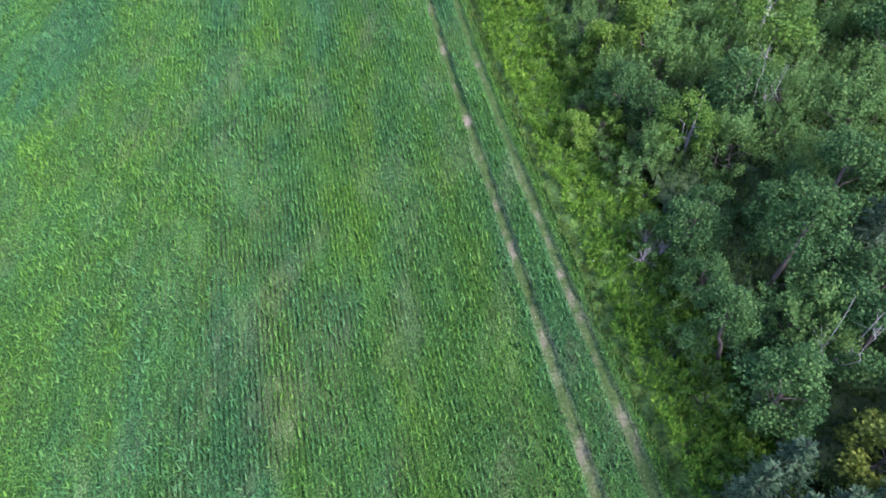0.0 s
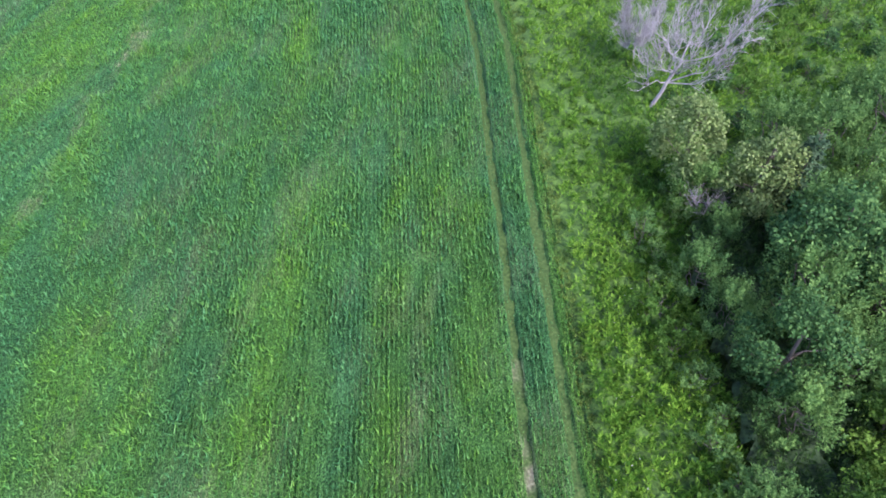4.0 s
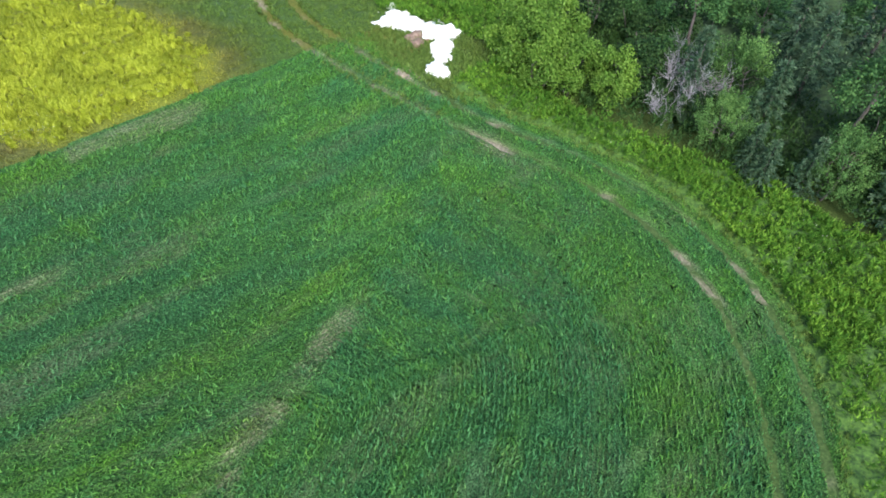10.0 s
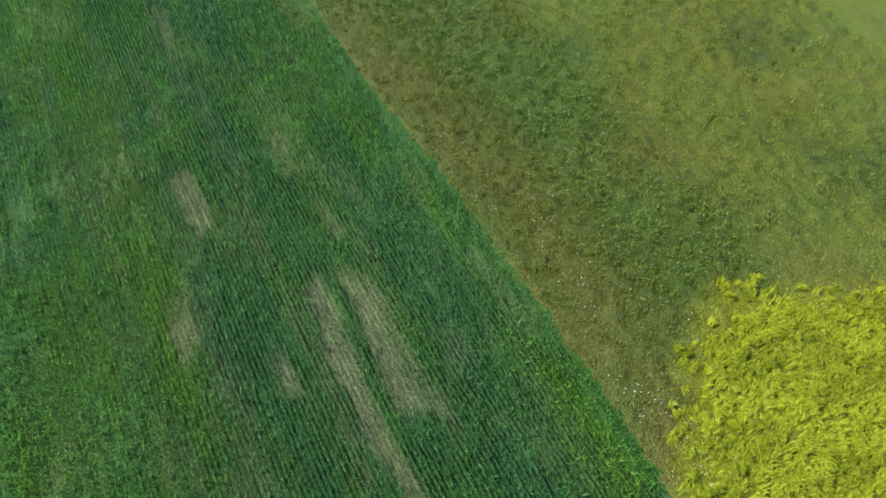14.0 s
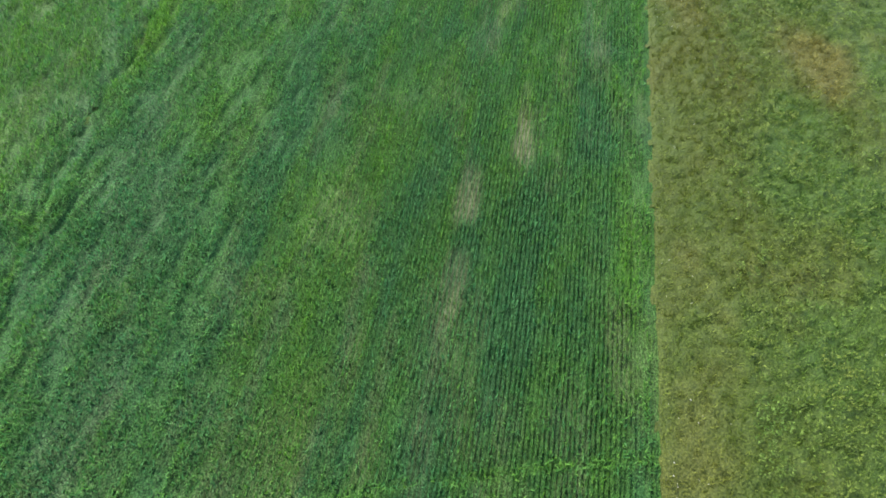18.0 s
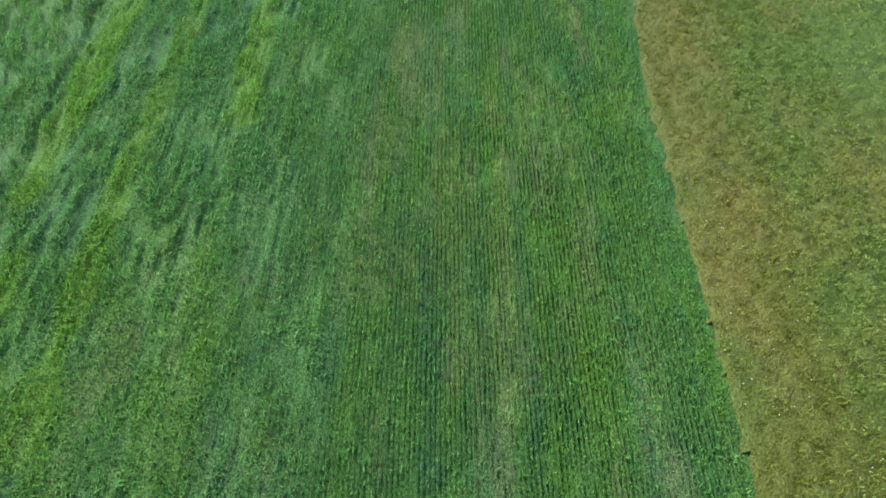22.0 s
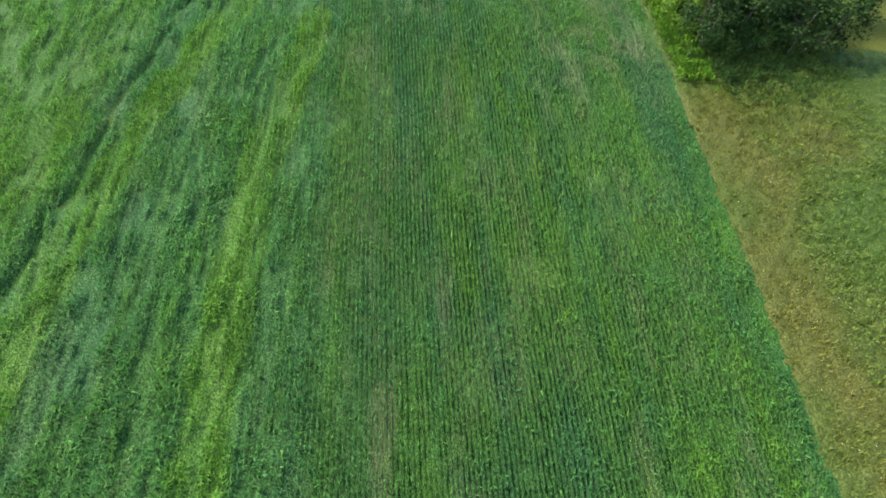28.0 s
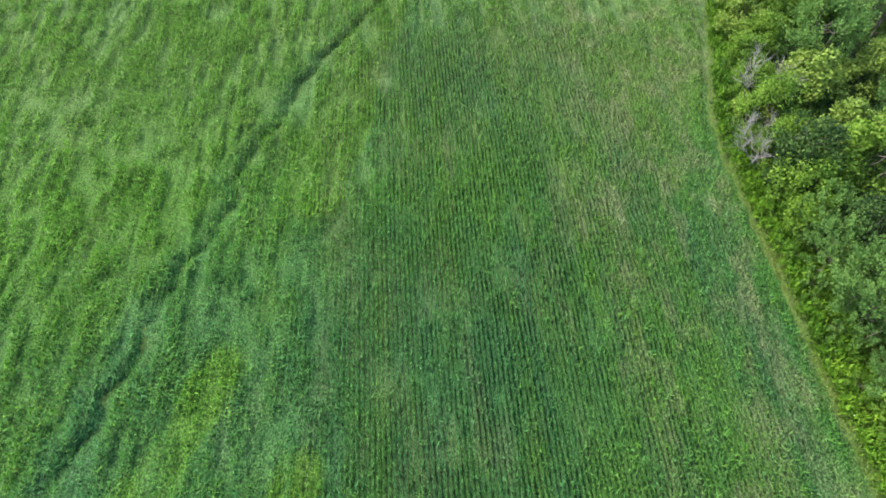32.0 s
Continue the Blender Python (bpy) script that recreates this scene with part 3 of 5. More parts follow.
def stand(x, y):
    """The crop at a place: height, colour tone, dryness, bareness, wheel track, evenness, lumps."""
    side = x - seam_x(y)
    out, _ = track_side(x, y)
    out = np.where(y < -20, -40.0, out)
    bare = bareness(x, y)
    rut = rut_depth(x, y)
    straight = (x < seam_x(y)) | (y < -30)
    out_raw, way = track_side(x, y)
    across, along = np.where(straight, x, out_raw), np.where(straight, y, way)
    stretch = np.where(straight, 1.8, 1.1)
    lump = fbm(across / 0.5, along / (1.5 * stretch), 51)
    big = fbm(x / 5.0, y / 9.0, 61)
    fine = vnoise(across / 0.16, along / 0.3, 71)
    even = smooth((-29.5 - x + 5 * (vnoise(x / 3.0, y / 8.0, 62) - 0.5)) / 9) * smooth((68 - y) / 10) * smooth((y + 96) / 10)
    even = np.maximum(even, 0.85 * smooth((x + 16) / 6) * smooth((50 - y) / 12))
    even = np.maximum(even, (0.62 + 0.3 * (vnoise(x / 8.0, y / 8.0, 52) - 0.5)) * smooth((y - 2) / 8) * smooth((x - seam_x(y)) / 3))
    even = np.maximum(even, 0.4 * smooth((y + 90) / 10) * np.maximum(smooth((-29 - x + 4 * (vnoise(x / 2.0, y / 6.0, 63) - 0.5)) / 7), smooth((y - 40) / 8)))
    even = even * (0.55 + 0.45 * smooth((x - field_edge(y) - 0.4) / 1.6))
    even = np.maximum(even, 0.5 * smooth((y + 8) / 8) * smooth((44 - y) / 6) * smooth((seam_x(y) - 1.0 - x) / 3))
    rough = 1 - even
    lump2 = vnoise(across / 0.28, along / (0.6 * stretch), 55)
    wild = rough * (0.45 + 0.9 * vnoise(x / 6.0, y / 6.0, 53))
    h = 0.42 + 0.12 * (lump - 0.5) + wild * (0.8 * (lump - 0.5) + 0.5 * (lump2 - 0.5)) + 0.12 * (fine - 0.5) + 0.10 * (big - 0.5)
    pocket = smooth((0.40 - vnoise(across / 0.36, along / (0.85 * stretch), 56)) / 0.14) * smooth((vnoise(x / 2.6, y / 2.6, 54) - 0.35) / 0.3)
    h = h * (1 - 0.75 * pocket * (0.35 + 0.65 * rough))
    h = h * (1 - 0.5 * bare) * (1 - 0.8 * rut)
    wob = 0.9 * (vnoise(x / 1.9, y / 1.9, 81) - 0.5)
    grip = smooth((40 - y) / 6) * (0.6 + 0.4 * smooth((fbm(x / 4, y / 4, 83) - 0.38) / 0.2)) * (0.35 + 0.65 * smooth((5 - y) / 20))
    h = h * (1 - 0.85 * np.exp(-(side / 0.27) ** 2) * grip) + 0.2 * grip * np.exp(-((side - 0.55) / 0.3) ** 2)
    for px, py, r in DIPS:
        h = h * (1 - 0.75 * np.exp(-((x - px) ** 2 + (y - py) ** 2 * (0.6 + 0.4 * fine)) / r ** 2))
    for pl in CREASES:
        dd, _ = near(x, y, pl)
        h = h * (1 - 0.6 * np.exp(-((dd + 0.25 * wob) / 0.16) ** 2))
    tram = np.zeros(x.shape)
    for pl in TRAMS:
        dd, _ = near(x, y, pl)
        tram = np.maximum(tram, np.exp(-(dd / 0.22) ** 2))
    even = even * (1 - tram)
    h = np.maximum(h, 0.02) * np.where(out > 1.0, 0.8, 1.0) * np.where(x < field_edge(y), 0.06, 0.2 + 0.8 * smooth((x - field_edge(y)) / 0.7))
    u = np.where(x < seam_x(y), x, out)
    south = smooth((5 - y) / 15) * smooth((x + 42) / 6)
    tone = 0.36 + (1.2 - 0.6 * south) * (fbm(u / 2.6, y / 11.0, 91) - 0.5) + (0.6 - 0.25 * south) * (fbm(x / 1.3, y / 2.2, 93) - 0.5) + 0.5 * (vnoise(u / 0.6, y / 14.0, 94) - 0.5) * even + 0.08 * smooth((-10 - y) / 40) - 0.1 * south
    tone = tone + 0.22 * np.exp(-((x + 36) / 7) ** 2 - ((y - 4) / 20) ** 2) + 0.5 * rough * (lump - 0.5) + 0.25 * tram - 0.24 * smooth((x + 38) / 4) * smooth((-22 - x) / 2) * smooth((y - 2) / 8) * smooth((40 - y) / 12)
    for w, pl in STREAKS:
        dd, _ = near(x, y, pl)
        tone = tone + np.where(y > 10, 0.3, 1.0) * (0.25 + 1.1 * vnoise(x / 0.45, y / 9.0, 98)) * (1 - smooth((dd - w + 0.6 * wob) / np.where(y > 10, 1.2, 0.75)))
    beside = smooth((-side - 0.1) / 0.8) * smooth((x + 36) / 4) * smooth((8 - y) / 10) * smooth((y + 72) / 10)
    tone = tone + beside * (0.6 * (fbm(side / 1.2, y / 22.0, 96) - 0.46) - 0.10)
    tone = tone + 0.30 * smooth((side - 0.4) / 1.5) * smooth((-15 - y) / 15) * 1.4
    tone = np.where(out > 1.1, tone + 0.55, tone)
    # south of y = -68 sunlight is put in as yellower tone and extra dry
    tone = tone + 0.12 * (1 - smooth((x + 53.2) / 3.5)) * smooth((y - 2) / 10) + 0.32 * smooth((-68 - y) / 12)
    dry = 0.62 * bare + 0.26 * smooth((fbm(x / 0.9, y / 1.4, 67) - 0.5) / 0.2) * smooth((-54 - y) / 6) * smooth((-44 - x) / 5) + 0.10 * smooth((-76 - y) / 12) + 0.08 * smooth((-76 - y) / 14) * smooth((-38 - x) / 10) + 0.13 * smooth((fbm(x / 1.0, y / 5.0, 95) - 0.60) / 0.16) * (0.4 + 0.6 * even) + 0.22 * rut * np.maximum(smooth((34 - y) / 12), smooth((-38 - x) / 6))
    return h, np.clip(tone, 0, 1), np.clip(dry, 0, 1), bare, rut, even, lump


def crop():
    rng = np.random.default_rng(7)
    # the closed part of the stand: soft ridges along the rows
    cos, fs, tones, drys, n0 = [], [], [], [], 0
    for block in ("west", "south", "east"):
        x, y, on, an, shape = row_grid(block, GAP / 2, 0.33, True)
        col = np.tile(np.arange(shape[1]), shape[0])
        idx = np.arange(x.size).reshape(shape)
        g = on.reshape(shape)
        cell = g[:-1, :-1] & g[1:, :-1] & g[:-1, 1:] & g[1:, 1:]
        f = np.stack([idx[:-1, :-1][cell], idx[:-1, 1:][cell], idx[1:, 1:][cell], idx[1:, :-1][cell]], 1)
        used, inv = np.unique(f, return_inverse=True)
        x, y, col = x[used], y[used], col[used]
        h, tone, dry, bare, rut, even, lump = stand(x, y)
        patchy = vnoise(x / 1.7, y / 2.6, 57) * 0.7 + vnoise(col * 0.37, y / 1.1, 58) * 0.5
        crest = (1 - 0.36 * (1 - even)) * np.where(col % 2 == 0, 0.55 + 0.25 * vnoise(col * 0.71, y / 0.5, 59), 0.62 - 0.60 * np.clip(1.5 * (patchy - 0.30) + 0.12 + 0.45 * even + 0.4 * bare, 0.0, 1))
        z = ground(x, y) - 0.07 * rut + h * crest * rng.uniform(0.75, 1.1, x.shape) + 0.01
        z = np.where((bare + rut > 0.75) & ((col % 2 == 1) | (rut > 0.5)), z - 0.05, z)
        cos.append(np.stack([x + rng.normal(0, 0.014, x.shape), y + rng.normal(0, 0.05, x.shape), z], 1))
        fs.append(inv.reshape(f.shape) + n0)
        tones.append(tone)
        drys.append(np.where(col % 2 == 0, np.clip(dry - 0.55 * bare, 0, 1), np.clip(dry + 0.9 * bare + 0.22 * even * smooth((fbm(x / 1.5, y / 4.0, 66) - 0.45) / 0.25), 0, 1)))
        n0 += len(x)
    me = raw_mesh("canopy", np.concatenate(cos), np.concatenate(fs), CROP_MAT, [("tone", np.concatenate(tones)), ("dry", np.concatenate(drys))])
    me.polygons.foreach_set("use_smooth", np.ones(len(me.polygons), bool))
    field = thing("cereal_crop", "blue-green cereal crop drilled in narrow rows", "crop", "stuff")
    tagged(part("canopy", me, field), kind="stuff")
    # leaves standing out of it
    xs, ys, ans = [], [], []
    for block in ("west", "south", "east"):
        x, y, on, an, shape = row_grid(block, GAP, 0.15)
        xs.append(x[on])
        ys.append(y[on])
        ans.append(an[on])
    x, y, an = np.concatenate(xs), np.concatenate(ys), np.concatenate(ans)
    x, y = x + rng.normal(0, 0.02, x.shape), y + rng.normal(0, 0.03, y.shape)
    h, tone, dry, bare, rut, even, lump = stand(x, y)
    keep = rng.random(x.shape) > 0.35 * bare + 0.45 * rut + 0.12 * even + (1 - even) * smooth((0.55 - lump) / 0.3) * 0.25
    x, y, an, h, tone, dry, bare, rut, even, lump = (a[keep] for a in (x, y, an, h, tone, dry, bare, rut, even, lump))
    z = ground(x, y)
    n = len(x)
    la = 6.28 * vnoise(x / 3.5, y / 3.5, 97)
    lean = 0.8 * smooth((vnoise(x / 1.1, y / 1.1, 99) - 0.4) / 0.4) * (1 - 0.8 * even)
    per = 4
    root = np.repeat(np.stack([x, y, z], 1), per, 0)
    hh = np.repeat(h * rng.uniform(0.72, 1.15, n), per) * rng.uniform(0.7, 1.1, n * per)
    turn = rng.uniform(0, 6.283, n * per)
    spread = rng.uniform(0.4, 1.2, n * per)
    root = root + np.stack([np.cos(turn) * 0.02, np.sin(turn) * 0.02, hh * rng.uniform(0.35, 0.75, n * per)], 1)
    ca, sa = np.repeat(np.cos(an), per), np.repeat(np.sin(an), per)
    across = np.repeat(0.35 + 0.65 * (1 - even), per)
    va, vc = np.cos(turn) * spread, np.sin(turn) * spread * across
    way = unit(np.stack([va * ca - vc * sa + np.repeat(lean * np.cos(la), per), va * sa + vc * ca + np.repeat(lean * np.sin(la), per), rng.uniform(0.35, 1.6, n * per)], 1))
    length = np.clip(hh * 0.62, 0.06, 0.30) * rng.uniform(0.7, 1.25, n * per)
    width = np.clip(hh * 0.15, 0.025, 0.055) * rng.uniform(0.7, 1.3, n * per)
    co, f = blades(root, way, length, width, rng)
    rep = per * 3
    tone = np.repeat(np.clip(tone + rng.normal(0, 0.18, n), 0, 1), rep)
    me = raw_mesh("leaves", co, f, CROP, [("tone", tone), ("dry", np.repeat(dry, rep))])
    tagged(part("leaves", me, field), kind="stuff")


crop()


# ---- meadow, weeds and the yellow patch ----
TREE_LINE_Y = np.array([-10, 9, 13, 17, 21, 26, 31, 35, 39, 43, 46.5, 50, 52], float)
TREE_LINE_X = np.array([16.5, 9.6, 8.2, 7.0, 5.9, 4.6, 2.8, 1.8, 0.8, -0.6, -1.6, -0.6, 6.0])
OPEN_N = rounded([(-47, 81.5), (-41, 82), (-34, 84.5), (-26, 87), (-18, 86), (-10, 86), (0, 87), (14, 90)], 1)


def tufts(rng, x, y, per, height, spread, length, width):
    """Grass tufts: roots and ways of blades for each plant."""
    n = len(x)
    root = np.repeat(np.stack([x, y, ground(x, y)], 1), per, 0)
    hh = np.repeat(height, per) * rng.uniform(0.6, 1.15, n * per)
    turn = rng.uniform(0, 6.283, n * per)
    sp = spread * rng.uniform(0.3, 1.0, n * per)
    root[:, :2] += rng.normal(0, 0.05, (n * per, 2))
    root[:, 2] += hh * rng.uniform(0.15, 0.5, n * per)
    way = unit(np.stack([np.cos(turn) * sp, np.sin(turn) * sp, np.ones(n * per)], 1))
    return blades(root, way, hh * length, width * rng.uniform(0.6, 1.4, n * per), rng)


def meadow_look(x, y):
    """Tone, dryness and height of the meadow at a place."""
    dist = field_edge(y) - x
    tone = 0.30 + 1.5 * (fbm(x / 4.0, y / 6.0, 111) - 0.5) + 0.45 * smooth((dist - 4) / 3) + 0.1 * smooth((y - 60) / 15)
    dry = 0.02 + 1.4 * (fbm(x / 3.0, y / 4.0, 113) - 0.55) + 0.30 * np.exp(-((dist - 2.0) / 1.6) ** 2)
    dry = dry + 0.14 * smooth((-5 - y) / 15) * smooth((y + 56) / 6)
    for px, py, r, t, d in ((-62.5, 2.0, 2.6, -0.3, 0.75), (-64, -9, 3.0, -0.2, 0.5), (-69.5, 53.5, 2.2, -0.3, 0.4), (-71, 67, 2.6, -0.4, 0.35), (-63.5, 6.5, 2.0, -0.3, 0.5), (-70, 42, 5.0, -0.3, -0.1), (-80, 58, 8.0, -0.4, 0.0), (-74, 34, 11.0, -0.45, 0.06), (-62.8, 14.0, 2.5, 0.9, -0.5), (-60.5, 8.0, 1.5, 0.7, -0.4), (-67, -22, 4.0, 0.6, -0.3), (-57.5, 42, 3.0, -0.1, 0.2), (-62, 36, 3.5, 0.3, -0.2), (-59, -47, 3.0, 0.5, -0.2)):
        g = np.exp(-((x - px) ** 2 + (y - py) ** 2) / r ** 2)
        tone, dry = tone + t * g, dry + d * g
    dry = dry + 0.45 * np.exp(-((within(x, y, YELLOW) + 0.6) / 1.3) ** 2)
    lush = smooth((x + 63) / 4) * smooth((y - 69) / 4)
    tone, dry = tone + 0.9 * lush, dry - 0.7 * lush
    h = 0.26 + 0.34 * fbm(x / 0.9, y / 0.9, 115) + 0.10 * (fbm(x / 3, y / 3, 117) - 0.5) + 0.45 * smooth((dist - 4) / 2) * (vnoise(x / 0.55, y / 0.55, 119) - 0.5)
    h = h * np.where(dist < 0.05, 0.06, 0.8 + 0.2 * smooth(dist / 3))
    return np.clip(tone + 0.6 * smooth((-55 - y) / 4), 0, 1), np.clip(dry - 0.8 * smooth((-55 - y) / 4), 0, 0.85), h


def golden(x, y):
    """How far the grass has gone yellow, in and round the patch."""
    return 0.95 * smooth((within(x, y, YELLOW) + 1.6 + 2.2 * (fbm(x / 1.6, y / 1.6, 147) - 0.5)) / 2.4) * (x < -50) + 0.30 * smooth((field_edge(y) - x - 8) / 6) * smooth((y - 18) / 14) * smooth((fbm(x / 5.0, y / 5.0, 118) - 0.2) / 0.3)


def sheet(xs, ys, on, look_up, mat, name):
    """A soft, lumpy sward over part of the ground."""
    X, Y = np.meshgrid(xs, ys)
    idx = np.arange(X.size).reshape(X.shape)
    g = on(X.ravel(), Y.ravel()).reshape(X.shape)
    cell = g[:-1, :-1] & g[1:, :-1] & g[:-1, 1:] & g[1:, 1:]
    f = np.stack([idx[:-1, :-1][cell], idx[:-1, 1:][cell], idx[1:, 1:][cell], idx[1:, :-1][cell]], 1)
    used, inv = np.unique(f, return_inverse=True)
    rng = np.random.default_rng(19)
    x, y = X.ravel()[used] + rng.normal(0, 0.05, len(used)), Y.ravel()[used] + rng.normal(0, 0.05, len(used))
    tone, dry, h = look_up(x, y)
    z = ground(x, y) + h * rng.uniform(0.15, 0.75, len(used))
    me = raw_mesh(name, np.stack([x, y, z], 1), inv.reshape(f.shape).astype(np.int32), mat, [("tone", tone), ("dry", dry), ("gold", golden(x, y))])
    me.polygons.foreach_set("use_smooth", np.ones(len(f), bool))
    return me


def in_meadow(x, y):
    return (x < field_edge(y) + 0.3) & (rut_depth(x, y) < 0.3) & ((y > -60) | (x > -62))


def meadow():
    rng = np.random.default_rng(11)
    field = thing("meadow_grass", "uncut olive and straw-coloured meadow grass beside the crop", "grass", "stuff")
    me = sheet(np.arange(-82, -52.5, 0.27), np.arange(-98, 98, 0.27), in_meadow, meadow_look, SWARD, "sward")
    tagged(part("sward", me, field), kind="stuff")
    me = sheet(np.arange(-130, -81.3, 0.6), np.arange(-70, 130, 0.6), lambda a, b: a < 0, meadow_look, FAR_SWARD, "far_sward")
    tagged(part("far_sward", me, field), kind="stuff")
    me = sheet(np.arange(-82.2, -50, 0.6), np.arange(97.7, 130, 0.6), lambda a, b: a < 0, meadow_look, FAR_SWARD, "far_sward")
    tagged(part("far_sward", me, field), kind="stuff")
    n = 84000
    x = field_edge(np.zeros(n)) - np.where(rng.random(n) < 0.6, rng.uniform(0, 11, n), rng.uniform(0, 27, n))
    y = rng.uniform(-70, 96, n)
    keep = in_meadow(x, y) & (x < field_edge(y))
    x, y = x[keep], y[keep]
    tone, dry, h = meadow_look(x, y)
    per = 5
    co, f = tufts(rng, x, y, per, h, 0.9, 0.62, 0.034)
    rep = per * 3
    me = raw_mesh("blades", co, f, GRASS, [("tone", np.repeat(tone, rep)), ("dry", np.repeat(dry, rep)), ("gold", np.repeat(golden(x, y), rep))])
    tagged(part("blades", me, field), kind="stuff")
    # leafy green plants in clumps, away from the edge of the crop
    n = 26000
    x, y = field_edge(np.zeros(n)) - 3.5 - rng.uniform(0, 1, n) ** 1.3 * 18, rng.uniform(-58, 52, n)
    tone, dry, h = meadow_look(x, y)
    keep = (rng.random(n) < 0.30 + 0.70 * smooth((fbm(x / 1.1, y / 1.1, 149) - 0.35) / 0.3)) & (dry < 0.5) & (rng.random(n) < 0.35 + tone)
    x, y, h = x[keep], y[keep], h[keep]
    n, per = len(x), 7
    turn = rng.uniform(0, 6.283, n * per)
    root = np.repeat(np.stack([x, y, ground(x, y) + 0.10 + 0.55 * h], 1), per, 0)
    root += np.stack([np.cos(turn) * 0.08, np.sin(turn) * 0.08, rng.uniform(0, 0.12, n * per)], 1)
    way = unit(np.stack([np.cos(turn), np.sin(turn), rng.uniform(0.1, 1.2, n * per)], 1))
    size = rng.uniform(0.07, 0.15, n * per)
    co, f = blades(root, way, size, size * 0.42, rng)
    tone = np.repeat(np.clip(0.45 + 1.2 * (fbm(x / 3, y / 3, 148) - 0.4), 0, 1), per * 3)
    tagged(part("broad_leaves", raw_mesh("broad_leaves", co, f, GRASS, [("tone", tone), ("dry", tone * 0)]), field), kind="stuff")
    # white flower heads along the edge of the crop and scattered in the meadow
    n = 1800
    y = np.concatenate([rng.uniform(-60, 70, 600), rng.normal(50, 7, 1000), rng.uniform(-12, 5, 200)])
    x = field_edge(y) - np.abs(rng.normal(0.9, 0.9, n)) - np.where(rng.random(n) < 0.4, rng.uniform(0, 9, n), 0) - 0.15
    keep = fbm(x / 1.5, y / 1.5, 121) > 0.5
    flowers("white_flowers", x[keep], y[keep], rng, "small white daisy heads scattered in the meadow grass")
    # grass on the headland round the corner
    n = 34000
    at, off = rng.uniform(LINE_S[-1] * 0.18, LINE_S[-1], n), rng.uniform(-6.5, -1.4, n)
    an = np.interp(at, LINE_S, LINE_A)
    x = np.interp(at, LINE_S, LINE[:, 0]) - np.sin(an) * off
    y = np.interp(at, LINE_S, LINE[:, 1]) + np.cos(an) * off
    keep = (off > -2.2) | ((y > 68) & (off > -4.2)) | (x < -40)
    x, y = x[keep], y[keep]
    px, py = rng.uniform(-60, -44, 6000), rng.uniform(72, 82, 6000)
    o, _ = track_side(px, py)
    keep = (o > -1.6) & (rut_depth(px, py) < 0.6) & (px < field_edge(py) + 12)
    x, y = np.concatenate([x, px[keep]]), np.concatenate([y, py[keep]])
    keep = rng.random(len(x)) > bareness(x, y)
    x, y = x[keep], y[keep]
    co, f = tufts(rng, x, y, 6, 0.16 + 0.16 * rng.random(len(x)), 0.9, 0.9, 0.045)
    tone = np.repeat(np.clip(0.95 + 0.6 * (fbm(x / 2, y / 2, 131) - 0.5), 0, 1), 18)
    me = raw_mesh("headland", co, f, GRASS, [("tone", tone), ("dry", np.repeat(0.12 * rng.random(len(x)), 18))])
    tagged(new("headland_grass", me), "short green grass along the wheel tracks", "grass", kind="stuff")


def flowers(name, x, y, rng, label):
    n = len(x)
    z = ground(x, y) + 0.42 + 0.2 * rng.random(n)
    r = rng.uniform(0.010, 0.022, n)
    a = np.linspace(0, 6.283, 6, endpoint=False)
    ring = np.stack([x[:, None] + r[:, None] * np.cos(a), y[:, None] + r[:, None] * np.sin(a), z[:, None] + 0 * a], -1)
    top = np.stack([x, y, z + r * 0.5], 1)[:, None, :]
    co = np.concatenate([ring, top], 1).reshape(-1, 3)
    base = (np.arange(n) * 7)[:, None, None]
    k = np.arange(6)
    f = (base + np.stack([k, (k + 1) % 6, np.full(6, 6)], 1)[None]).reshape(-1, 3)
    tagged(new(name, raw_mesh(name, co, f, PETAL)), label, "flowers", kind="stuff")


